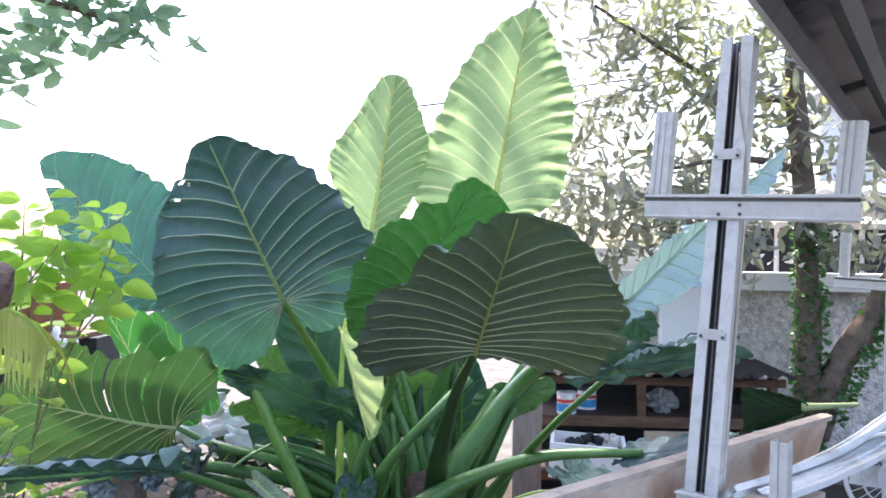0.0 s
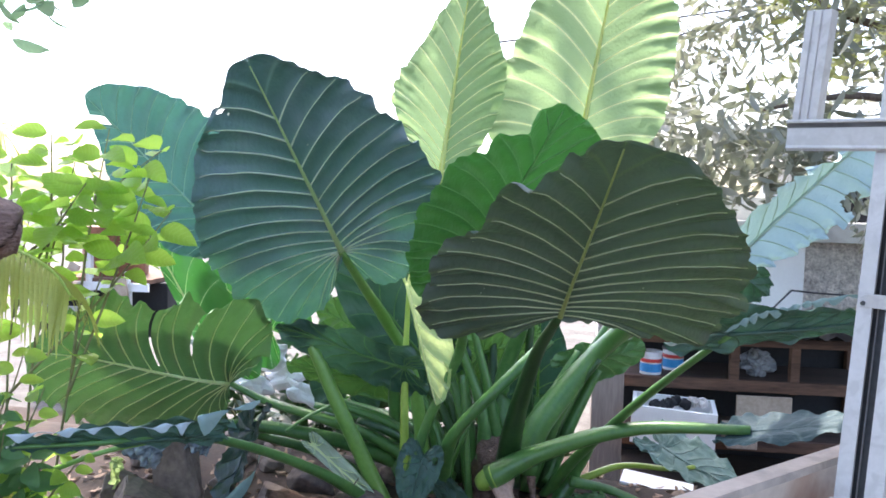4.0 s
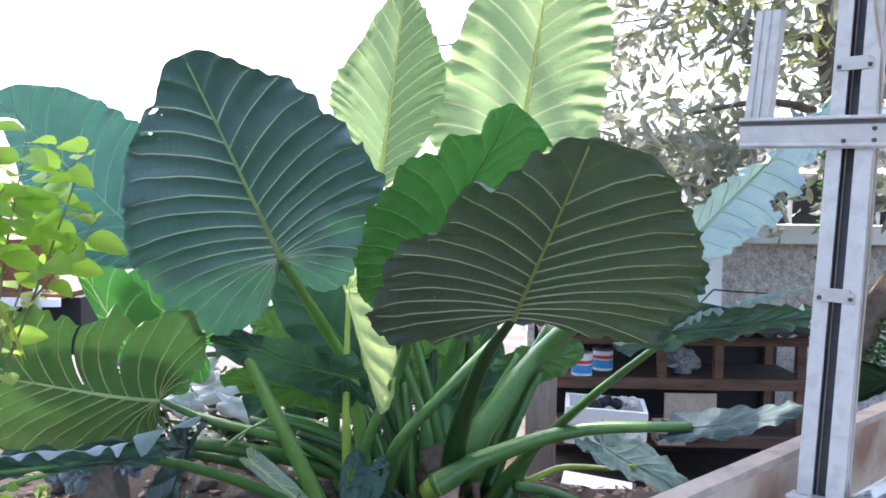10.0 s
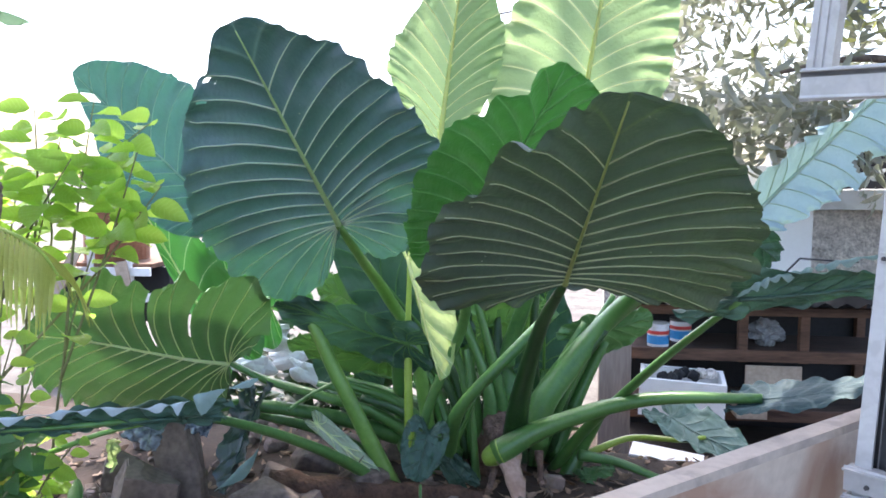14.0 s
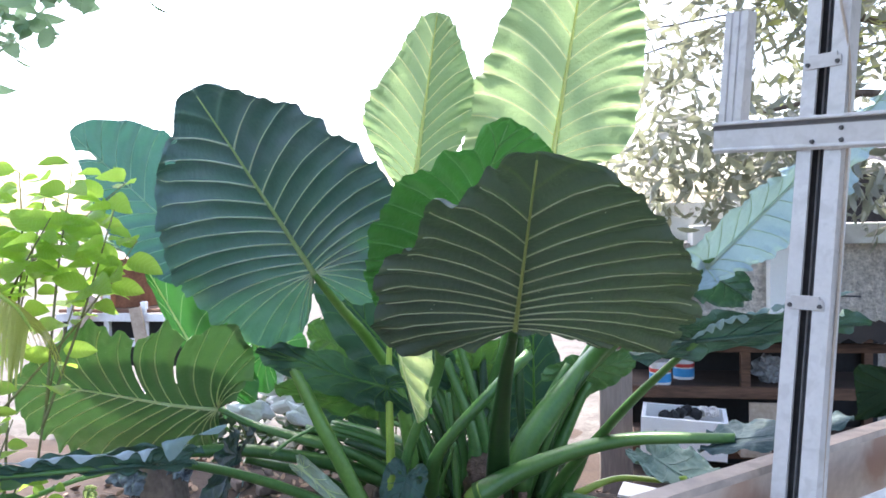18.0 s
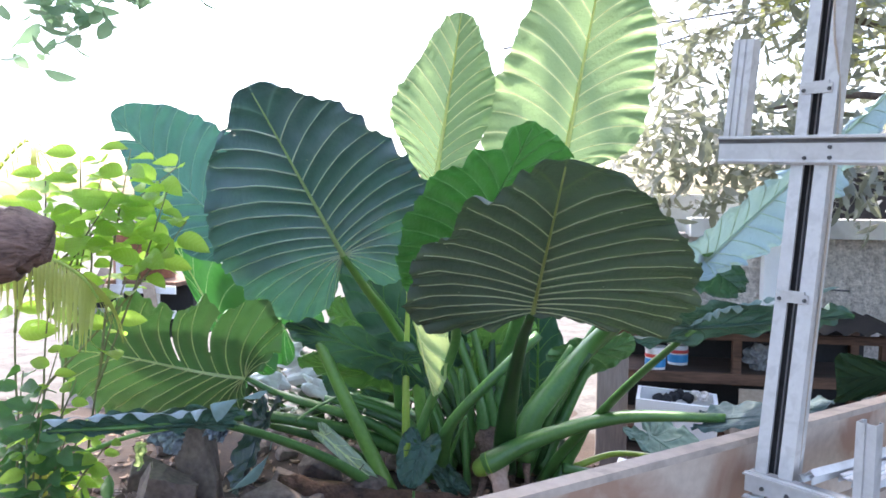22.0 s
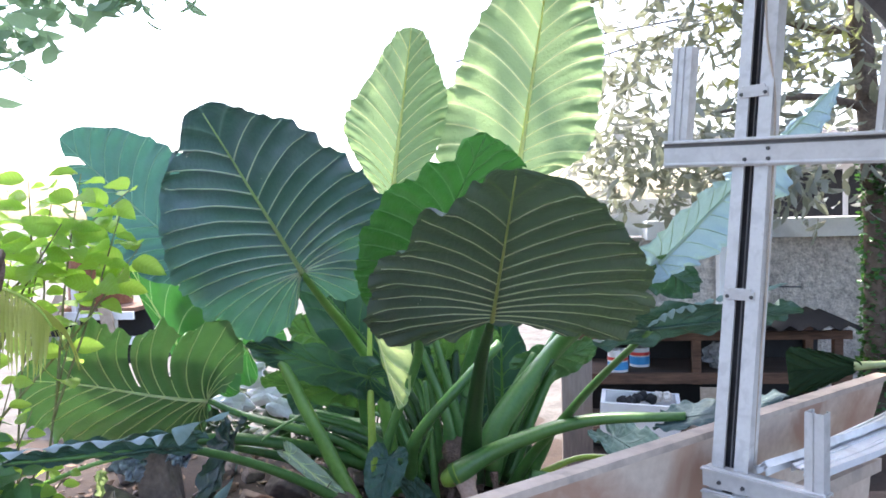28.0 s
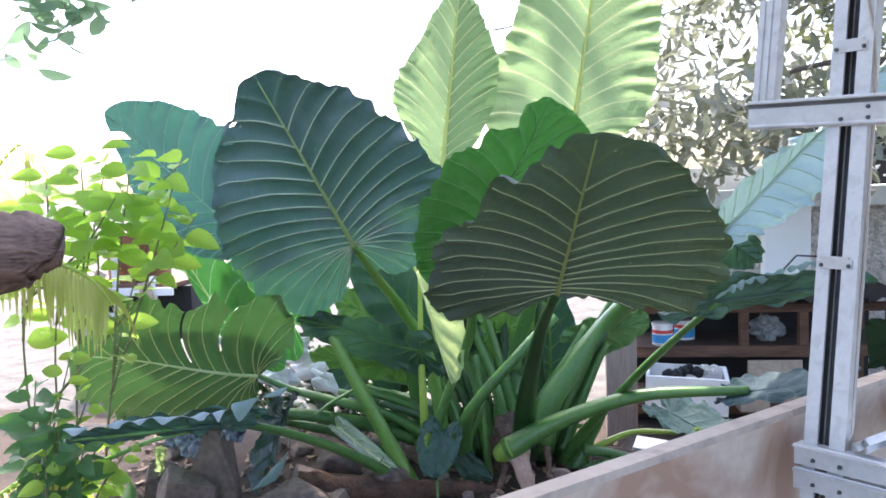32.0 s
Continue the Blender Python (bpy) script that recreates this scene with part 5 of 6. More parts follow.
# ---- rocks, root and litter ----
def rock(at, size, turn, seed):
    """An angular stone: the hull of a few scattered points, its edges worn."""
    rr = random.Random(seed)
    bm = bmesh.new()
    for _ in range(16):
        v = Vector((rr.gauss(0, 1), rr.gauss(0, 1), rr.gauss(0, 1))).normalized()
        bm.verts.new([math.copysign(abs(c) ** 0.7, c) for c in v])
    got = bmesh.ops.convex_hull(bm, input=bm.verts)
    bmesh.ops.delete(bm, geom=[g for g in got["geom_interior"] if isinstance(g, bmesh.types.BMVert)], context="VERTS")
    bmesh.ops.bevel(bm, geom=list(bm.edges), offset=0.06, segments=1, affect="EDGES")
    m = pose(*at, *turn) @ Matrix.Diagonal((*size, 1))
    bmesh.ops.transform(bm, matrix=m, verts=bm.verts)
    ob = part("rock", bm, M_ROCK)
    tagged(ob, "angular grey-brown rock on the soil", "rock", "rocks round the plant")


rng = random.Random(4)
def slab(at, size, turn, seed):
    """A blocky broken stone with uneven faces and worn edges."""
    rr = random.Random(seed)
    bm = bmesh.new()
    bmesh.ops.create_cube(bm, size=2)
    bmesh.ops.subdivide_edges(bm, edges=list(bm.edges), cuts=2, use_grid_fill=True)
    for v in bm.verts:
        v.co.x *= 1 - 0.22 * (v.co.z + 1) * rr.uniform(0.5, 1.0)
        v.co += Vector((noise.noise(v.co * 0.9 + Vector((seed, 0, 0))), noise.noise(v.co * 0.9 + Vector((0, seed, 0))), noise.noise(v.co * 0.9 + Vector((0, 0, seed))))) * 0.35
        v.co += Vector((rr.gauss(0, 0.03), rr.gauss(0, 0.03), rr.gauss(0, 0.03)))
    bmesh.ops.bevel(bm, geom=[e for e in bm.edges if e.is_manifold and e.calc_face_angle() > 0.7], offset=0.05, segments=2, affect="EDGES")
    bmesh.ops.transform(bm, matrix=pose(*at, *turn) @ Matrix.Diagonal((*size, 1)), verts=bm.verts)
    tagged(part("rock", bm, M_ROCK), "large broken brown stone leaning among the rubble", "rock", "rocks round the plant")


slab((-1.50, 3.05, 0.20), (0.105, 0.07, 0.21), (-8, -3, 8), 3)
slab((-1.55, 2.86, 0.11), (0.13, 0.09, 0.12), (5, 14, 30), 8)
slab((-1.03, 3.0, 0.07), (0.2, 0.11, 0.09), (6, 12, -15), 12)
rock((-1.025, 2.842, 0.162), (0.16, 0.1, 0.07), (4, 12, 10), 3)
rock((-1.780, 3.043, 0.144), (0.12, 0.1, 0.08), (10, 0, 60), 4)
rock((-0.983, 3.350, 0.112), (0.12, 0.1, 0.07), (0, 20, 30), 5)
rock((-0.709, 3.182, 0.094), (0.1, 0.1, 0.07), (0, 0, 75), 6)
rock((-1.166, 2.623, 0.183), (0.1, 0.08, 0.06), (0, 0, 15), 7)
for k in range(90):
    x, y = rng.uniform(-2.3, 0.1), rng.uniform(2.7, 4.5)
    r = rng.uniform(0.015, 0.06)
    rock((x, y, ground_height(x, y) + r * 0.4), (r * 1.3, r, r * 0.8), (rng.uniform(0, 30), rng.uniform(0, 30), rng.uniform(0, 180)), 10 + k)
for k in range(110):
    x, y = rng.uniform(-2.1, 0.7), rng.uniform(2.5, 3.3)
    r = rng.uniform(0.008, 0.03)
    rock((x, y, ground_height(x, y) + r * 0.4), (r * 1.4, r, r * 0.8), (rng.uniform(0, 30), rng.uniform(0, 30), rng.uniform(0, 180)), 300 + k)
root = tube("root", [(-1.059, 2.940, 0.166), (-0.807, 3.068, 0.103), (-0.538, 3.200, 0.049), (-0.201, 3.339, -0.015)], 0.06, 0.04, M_ROOT, n=24, sides=12, bumpy=0.5)
tagged(root, "thick brown root lying on the soil", "root")

# ---- trees ----
def leaf_cloud(name, spots, size, mat, rnd, droop=0.6, slim=0.34, bend=0.25):
    """Many small bent leaves at the spots, as one mesh."""
    verts, faces = [], []
    rows = ((0.0, 0.05), (0.2, 0.72), (0.48, 1.0), (0.78, 0.68), (1.0, 0.03))
    for p in spots:
        L = size * rnd.uniform(0.65, 1.25)
        yaw = rnd.uniform(0, math.tau)
        pitch = -rnd.uniform(0.0, 1.0) * droop * 1.6 + 0.2
        d = Vector((math.cos(yaw) * math.cos(pitch), math.sin(yaw) * math.cos(pitch), math.sin(pitch)))
        a, b = frame_of(d)
        roll = rnd.uniform(-1.1, 1.1)
        s, n = a * math.cos(roll) + b * math.sin(roll), b * math.cos(roll) - a * math.sin(roll)
        o = len(verts)
        for u, w in rows:
            c = Vector(p) + d * (u * L) + n * (-bend * L * u * u)
            for e in (-1, 0, 1):
                verts.append(c + s * (e * w * slim * L * 0.5) + n * (abs(e) * w * slim * L * 0.12))
        for k in range(4):
            for e in (0, 1):
                q = o + 3 * k + e
                faces.append((q, q + 1, q + 4, q + 3))
    return mesh_of(name, verts, faces, mat)


def clumps(rnd, centres, per, spread):
    out = []
    for c in centres:
        for _ in range(per):
            out.append(Vector(c) + Vector((rnd.gauss(0, spread), rnd.gauss(0, spread), rnd.gauss(0, spread * 0.8))))
    return out


def yard_tree():
    rnd = random.Random(21)
    ob = thing("yard_tree", (3.5, 7.2, -0.8), "tall tree with an ivy-covered trunk and drooping leaves", "tree")
    tube("trunk", [(3.5, 7.25, -0.85), (3.48, 7.2, 0.6), (3.42, 7.2, 2.0), (3.3, 7.25, 3.6), (3.2, 7.3, 6.5)], 0.13, 0.08, M_BARK, ob, n=30, sides=14, bumpy=0.22)
    tube("limb", [(3.55, 7.2, -0.3), (3.75, 7.1, 0.4), (4.2, 7.0, 1.25), (4.75, 6.9, 2.6), (5.0, 6.9, 4.5)], 0.15, 0.08, M_BARK, ob, n=26, sides=14, bumpy=0.25)
    for a, b, c in (((3.35, 7.25, 3.0), (2.6, 7.2, 3.15), (1.3, 7.1, 3.9)), ((3.4, 7.2, 2.3), (2.7, 7.0, 2.4), (1.9, 6.8, 2.25)), ((4.7, 6.9, 2.4), (5.2, 6.6, 2.9), (5.8, 6.3, 3.2)), ((3.3, 7.25, 3.5), (3.9, 6.9, 3.9), (4.5, 6.5, 3.9))):
        tube("branch", [a, b, c], 0.05, 0.015, M_BARK, ob, n=14, sides=7, bumpy=0.15)
    centres = []
    for k in range(210):
        x, z = rnd.uniform(0.7, 6.2), rnd.uniform(1.9, 4.8)
        if k % 6 == 0:
            x, z = rnd.uniform(0.8, 2.7), rnd.uniform(1.55, 2.3)
        centres.append((x, rnd.uniform(6.4, 8.8), z))
    hang("crown", leaf_cloud("crown", clumps(rnd, centres, 27, 0.19), 0.2, M_CROWN, rnd, 1.0, 0.3), ob)
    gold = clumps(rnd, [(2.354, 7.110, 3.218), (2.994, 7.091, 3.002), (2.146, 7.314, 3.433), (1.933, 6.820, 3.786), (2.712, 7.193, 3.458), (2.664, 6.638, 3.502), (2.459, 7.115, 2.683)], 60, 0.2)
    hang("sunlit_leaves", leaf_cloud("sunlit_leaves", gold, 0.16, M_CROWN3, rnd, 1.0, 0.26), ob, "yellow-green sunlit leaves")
    low = [(rnd.uniform(2.2, 5.5), rnd.uniform(6.5, 7.6), rnd.uniform(1.45, 2.1)) for _ in range(26)]
    hang("low_leaves", leaf_cloud("low_leaves", clumps(rnd, low, 14, 0.14), 0.2, M_CROWN, rnd, 1.1), ob)
    ivy = []
    for _ in range(1300):
        z = -0.7 + 2.7 * rnd.uniform(0, 1) ** 1.2
        w = rnd.uniform(0, math.tau)
        ivy.append((3.49 + 0.145 * math.cos(w), 7.2 + 0.145 * math.sin(w), z))
    for _ in range(1100):
        u, w = rnd.uniform(0, 1), rnd.uniform(0, math.tau)
        ivy.append((3.62 + 0.62 * u + 0.16 * math.cos(w), 7.15 - 0.12 * u + 0.15 * math.sin(w), -0.1 + 1.4 * u - 0.05))
    hang("ivy", leaf_cloud("ivy", ivy, 0.062, M_LOW, rnd, 0.8, 0.7), ob)


yard_tree()


def near_tree():
    """The tree at the side whose branch hangs into view; its unseen crown is added to shade the near leaves."""
    rnd = random.Random(8)
    ob = thing("fruit_tree", (-2.6, 1.4, 0.0), "leafy fruit tree with a sawn-off limb and yellow fruits", "tree")
    tube("trunk", [(-2.6, 1.4, -0.1), (-2.55, 1.45, 1.0), (-2.4, 1.4, 2.4), (-2.0, 1.5, 3.8)], 0.17, 0.1, M_BARK, ob, n=24, sides=12, bumpy=0.2)
    tube("sawn_limb", [(-2.52, 1.42, 1.05), (-2.0, 1.6, 1.2), (-1.442, 1.742, 1.326), (-1.362, 1.774, 1.331), (-1.315, 1.815, 1.320)], 0.13, 0.045, M_LIMB, ob, "sawn-off dark limb", n=40, sides=24, bumpy=0.2, power=2.2)
    for a, b, c in (((-2.45, 1.4, 2.2), (-2.2, 2.2, 2.5), (-1.3, 2.6, 2.35)), ((-2.3, 1.4, 2.8), (-1.0, 1.8, 3.6), (0.5, 2.6, 3.9)), ((-2.0, 1.5, 3.6), (-0.8, 2.6, 4.0), (0.2, 3.4, 4.1)), ((-2.4, 1.4, 2.3), (-1.9, 1.4, 2.0), (-1.3, 1.35, 1.85))):
        tube("branch", [a, b, c], 0.045, 0.008, M_BARK, ob, n=16, sides=7, bumpy=0.15)
    spots = [(-1.691, 2.532, 2.358), (-1.756, 2.530, 2.224), (-1.403, 2.539, 2.419), (-1.633, 2.633, 2.344), (-1.247, 2.543, 2.411), (-1.471, 2.537, 2.496), (-1.666, 2.532, 2.181), (-1.346, 2.540, 2.342), (-1.268, 2.542, 2.366), (-1.783, 2.430, 2.262), (-1.658, 2.633, 2.459), (-1.737, 2.431, 2.090)]
    hang("low_branch_leaves", leaf_cloud("low_branch_leaves", clumps(rnd, spots, 22, 0.075), 0.095, M_CROWN2, rnd, 0.9, 0.55), ob)
    # unseen clumps overhead, placed to shade the near leaves and the plant's foot
    centres = []
    for _ in range(300):
        centres.append((rnd.uniform(-2.0, 0.3), rnd.uniform(2.6, 3.95), rnd.uniform(3.5, 4.3)))
    for _ in range(260):
        centres.append((rnd.uniform(-3.2, 0.7), rnd.uniform(5.82, 7.2), rnd.uniform(4.5, 5.1)))
    for _ in range(40):
        centres.append((rnd.uniform(-3.6, -1.6), rnd.uniform(0.2, 2.4), rnd.uniform(3.2, 4.4)))
    hang("crown", leaf_cloud("crown", clumps(rnd, centres, 22, 0.2), 0.2, M_CROWN2, rnd, 0.7, 0.55), ob)
    for p in ((-1.18, 1.36, 1.835), (-1.186, 1.34, 1.671)):
        bm = bmesh.new()
        bmesh.ops.create_icosphere(bm, subdivisions=3, radius=0.055)
        for v in bm.verts:
            v.co = Vector((v.co.x * (1 - 2.5 * max(v.co.z, 0)), v.co.y * (1 - 2.5 * max(v.co.z, 0)), v.co.z * 1.35)) * (1 + 0.08 * noise.noise(v.co * 40))
        bmesh.ops.translate(bm, verts=bm.verts, vec=p)
        part("fruit", bm, M_FRUIT, ob, smooth=True)


near_tree()


# ---- bush at the side ----
def bush_leaf_mesh(name, mat, slim, bend):
    rows = [(k / 8, math.sin(math.pi * (k / 8) ** 0.8) ** 0.75 if 0 < k < 8 else 0.02) for k in range(9)]
    verts, faces, uvs = [], [], []
    for u, w in rows:
        for e in (-1, -0.5, 0, 0.5, 1):
            verts.append((e * w * slim * 0.5, u, -bend * u * u + abs(e) * w * 0.10 + 0.015 * math.sin(u * 18 + e * 3)))
            uvs.append((u * 8 - abs(e) * 1.6, e))
    for k in range(8):
        for e in range(4):
            q = 5 * k + e
            faces.append((q, q + 1, q + 6, q + 5))
    return mesh_of(name, verts, faces, mat, uvs=uvs)


def bush(name, at, label, stems, mat, per, size, rnd, slim=0.6, start=15):
    ob = thing(name, at, label, "bush")
    kinds = [bush_leaf_mesh("leaf", mat, slim, b) for b in (0.12, 0.28)]
    for st in stems:
        tube("stem", st, 0.006, 0.002, M_TWIG, ob, n=14, sides=6)
        line = along(st, 40)
        for k in range(per):
            p = line[int(start + (40 - start) * (k + 0.6) / per) if k < per - 1 else 40]
            d = (line[40] - line[20]).normalized()
            w = k * 2.4 + rnd.uniform(-0.4, 0.4)
            a, b = frame_of(d)
            out = (a * math.cos(w) + b * math.sin(w)) * 1.0 + Vector((0, -0.1, 0.0)) + d * 0.2
            out.z *= 0.5
            out.normalize()
            up = Vector((rnd.gauss(0.0, 0.45), rnd.gauss(-0.8, 0.45), 0.7)).normalized()
            s = out.cross(up).normalized()
            n = s.cross(out)
            L = size * rnd.uniform(0.6, 1.25)
            m = Matrix((s, out, n)).transposed().to_4x4()
            m = Matrix.Translation(p + out * 0.012) @ m @ Matrix.Scale(L, 4)
            hang("leaf", kinds[k % 2], ob, m=m)
    return ob


rnd = random.Random(5)
foot = (-1.566, 2.120, 0.693)
stems = []
TOPS = [(-1.899, 2.472, 1.497), (-1.751, 2.479, 1.385), (-1.391, 2.478, 1.393), (-1.567, 2.477, 1.596), (-1.262, 2.466, 1.580), (-1.217, 2.448, 1.378), (-1.384, 2.355, 1.641), (-1.600, 2.374, 1.624), (-1.690, 2.302, 1.546), (-1.420, 2.278, 1.462), (-1.271, 2.403, 1.486), (-1.585, 2.398, 1.370), (-1.806, 2.370, 1.384)]
FEET = Vector((-1.680, 2.161, 0.306))
for k, tip in enumerate(TOPS):
    tip = Vector(tip)
    f = Vector((FEET.x + 0.05 * (k % 3), FEET.y + 0.04 * (k % 4), 0.0))
    mid = f.lerp(tip, 0.55) + Vector((-0.06, 0, 0.05))
    if k < 4:
        stems.append([f, mid, tip])
    else:
        f = along(stems[k % 4], 20)[9 + k % 5]
        stems.append([f, f.lerp(tip, 0.5) + Vector((0.03 * (k % 3 - 1), 0.03, 0.02)), tip])
bush("broadleaf_bush", (FEET.x, FEET.y, 0), "bright green broad-leaved bush", stems, M_BUSH, 14, 0.12, rnd, 0.6, 22)
LOWS = [(-1.529, 2.038, 0.821), (-1.448, 2.102, 0.844), (-1.443, 2.031, 0.661), (-1.504, 1.925, 0.693), (-1.486, 2.008, 0.514), (-1.439, 2.215, 0.489), (-1.581, 1.990, 0.463), (-1.439, 2.137, 0.696), (-1.666, 2.125, 0.861), (-1.582, 2.194, 0.920), (-1.493, 1.983, 0.740), (-1.401, 2.129, 0.578), (-1.347, 2.167, 0.405), (-1.418, 2.008, 0.434), (-1.608, 2.020, 0.755), (-1.380, 2.186, 0.613)]
lows = []
for k, tip in enumerate(LOWS):
    tip = Vector(tip)
    f = Vector((FEET.x - 0.1 + 0.05 * (k % 4), FEET.y - 0.1 + 0.05 * (k % 3), 0.0))
    lows.append([f, f.lerp(tip, 0.5) + Vector((0, 0, 0.1)), tip])
bush("low_bush", (FEET.x - 0.1, FEET.y - 0.1, 0), "low dark green leafy weeds", lows[::2], M_LOW, 22, 0.085, rnd)
bush("low_bush", (FEET.x - 0.05, FEET.y - 0.15, 0), "low bright green leafy weeds", lows[1::2], M_BUSH, 9, 0.075, rnd, 0.6, 22)


# ---- palm fronds ----
def frond(points, leaflets, length, mat, label, rnd, hang_down=0.8):
    ob = thing("palm_frond", points[0], label, "palm frond", "palm fronds")
    tube("rachis", points, 0.012, 0.004, M_STALK_PALE, ob, n=24, sides=6)
    line = along(points, leaflets)
    for k in range(2, leaflets):
        d = (line[k] - line[k - 1]).normalized()
        a, _ = frame_of(d)
        for s in (-1, 1):
            L = length * (0.6 + 0.4 * math.sin(math.pi * k / leaflets)) * rnd.uniform(0.85, 1.1)
            o = (a * s * 0.55 + d * 0.5 + Vector((0, 0, -0.15 * hang_down))).normalized()
            verts, faces = [], []
            c = line[k].copy()
            for j in range(7):
                u = j / 6
                w = 0.0055 * math.sin(math.pi * min(1, 0.15 + 0.85 * u)) + 0.001
                t = o.cross(Vector((0, 0, 1)))
                t = t.normalized() if t.length > 0.05 else a
                verts += [c - t * w + Vector((0, 0, 0.004)), c, c + t * w + Vector((0, 0, 0.004))]
                c = c + o * (L / 6)
                o = (o + Vector((rnd.gauss(0, 0.03), rnd.gauss(0, 0.03), -0.28 * hang_down))).normalized()
            for j in range(6):
                for e in (0, 1):
                    q = 3 * j + e
                    faces.append((q, q + 1, q + 4, q + 3))
            hang("leaflet", mesh_of("leaflet", verts, faces, mat), ob)


frond([(-1.986, 2.130, 1.278), (-1.676, 2.071, 1.281), (-1.496, 2.042, 1.263), (-1.365, 2.023, 1.205), (-1.296, 2.004, 1.139)], 36, 0.28, M_PALM, "drooping pale yellow palm frond", random.Random(3), 1.3)
frond([(-2.951, 3.290, 1.015), (-2.810, 3.365, 1.497), (-2.633, 3.416, 1.739), (-2.552, 3.421, 1.688)], 18, 0.35, M_PALM, "pale palm frond in the sun", random.Random(6), 1.0)

frond([(-1.913, 2.142, 0.407), (-1.758, 2.173, 0.499), (-1.634, 2.189, 0.493), (-1.524, 2.193, 0.398)], 22, 0.16, M_PALM, "small yellow-green palm frond low in the weeds", random.Random(9), 1.2)

# ---- far things beside the yard ----
bench = thing("white_bench", (-4.78, 7.9, -0.8), "white slatted timber stand with leaning planks", "stand")
for x in (-5.28, -4.83, -4.38):
    box("leg", (x, 7.8, 0.0), (0.06, 0.06, 1.55 if x == -4.83 else 1.1), M_PLASTER, bench)
for z in (0.38, 0.1):
    box("rail", (-4.78, 7.77, z), (1.3, 0.04, 0.09), M_PLASTER, bench)
box("plank", (-5.1, 7.7, 0.3), (0.12, 0.03, 0.75), M_WOODPALE, bench, turn=(0, 28, 0))
box("plank", (-4.38, 7.7, 0.2), (0.14, 0.03, 0.6), M_WOODPALE, bench, turn=(0, -10, 0))
box("shelf_top", (-4.78, 8.2, 0.44), (1.3, 0.8, 0.05), M_WOOD, bench)
# block added in near-black for the shadowed opening behind the rails
tagged(box("dark_crate", (-4.78, 8.3, 0.1), (1.5, 0.6, 0.62), M_DARK, bevel=0.01), "near-black block added for the shadowed space behind the slatted stand", "crate")
bm = bmesh.new()
bmesh.ops.create_cone(bm, cap_ends=True, segments=28, radius1=0.35, radius2=0.36, depth=0.55, matrix=pose(-4.78, 8.25, 0.745))
tagged(part("metal_drum", bm, M_COPPER, smooth=False), "reddish-brown metal drum on a stand", "drum")


# ---- shrubs behind the plant ----
def back_shrub(at, spread, count, size, mat, seed, label):
    rnd = random.Random(seed)
    ob = thing("back_shrub", at, label, "shrub", "shrubs behind the plant")
    for k in range(7):
        w = rnd.uniform(0, math.tau)
        top = Vector(at) + Vector((spread[0] * 0.7 * math.cos(w), spread[1] * 0.7 * math.sin(w), spread[2] * rnd.uniform(0.7, 1.1)))
        tube("stem", [Vector(at), Vector(at).lerp(top, 0.5) + Vector((0, 0, 0.05)), top], 0.014, 0.004, M_TWIG, ob, n=8, sides=5)
    pts = []
    for _ in range(count):
        u, w, z = rnd.random() ** 0.5, rnd.uniform(0, math.tau), rnd.uniform(0.05, 1.15)
        pts.append(Vector(at) + Vector((spread[0] * u * math.cos(w), spread[1] * u * math.sin(w), spread[2] * z)))
    hang("foliage", leaf_cloud("foliage", pts, size, mat, rnd, 0.8, 0.5), ob)


# filler shrubs, added in the dark leaf colour to shade the gaps between stalks
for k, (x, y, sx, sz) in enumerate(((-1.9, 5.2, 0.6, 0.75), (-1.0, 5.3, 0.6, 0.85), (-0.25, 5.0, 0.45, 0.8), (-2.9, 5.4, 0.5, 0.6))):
    back_shrub((x, y, ground_height(x, y)), (sx, 0.4, sz), 420, 0.17, M_SHADE, 70 + k, "leafy shrub, coloured dark for the shade behind the big plant")

# white scraps on the ground behind the plant
for k, (p, size, turn) in enumerate((((-1.62, 4.52, 0.44), (0.20, 0.06, 0.11), (20, 10, 20)), ((-1.484, 4.620, 0.30), (0.24, 0.06, 0.09), (10, -15, 10)), ((-1.70, 4.45, 0.26), (0.15, 0.06, 0.10), (0, 20, 40)), ((-1.374, 4.55, 0.19), (0.2, 0.05, 0.08), (0, 30, 20)))):
    bm = bmesh.new()
    bmesh.ops.create_icosphere(bm, subdivisions=3, radius=0.5)
    for v in bm.verts:
        v.co *= 0.8 + 0.5 * noise.noise(v.co * 3 + Vector((k, 0, 0)))
    bmesh.ops.transform(bm, matrix=pose(*p, *turn) @ Matrix.Diagonal((*[2 * c for c in size], 1)), verts=bm.verts)
    tagged(part("plastic_bag", bm, M_WHITE), "crumpled white plastic bag", "bag", "white bags")

# crumpled leaf undersides, made as small glossy sheets
for k, (p, size) in enumerate((((-1.48, 2.75, 0.43), 0.07), ((-1.27, 2.78, 0.46), 0.045))):
    bm = bmesh.new()
    bmesh.ops.create_grid(bm, x_segments=14, y_segments=10, size=1)
    for v in bm.verts:
        c = v.co.copy()
        v.co = Vector((c.x * size, 0.05 * noise.noise(c * 2.3 + Vector((k, 0, 0))) + 0.02 * noise.noise(c * 6), c.y * size * 0.7 + 0.25 * size * noise.noise(Vector((c.x * 3, k, 0)))))
    bmesh.ops.solidify(bm, geom=list(bm.faces), thickness=0.003)
    bmesh.ops.transform(bm, matrix=pose(*p, 0, 25, 20 * k), verts=bm.verts)
    tagged(part("plastic_scrap", bm, M_UNDERSIDE, smooth=True), "crumpled shiny bluish leaf underside caught among the leaves", "scrap", "plastic scraps")

# ---- cut leaf on the trough ----
cut_leaf = thing("cut_leaf", (1.396, 2.607, 0.886), "cut dark green leaf with a pale stalk lying over the trough", "leaf")
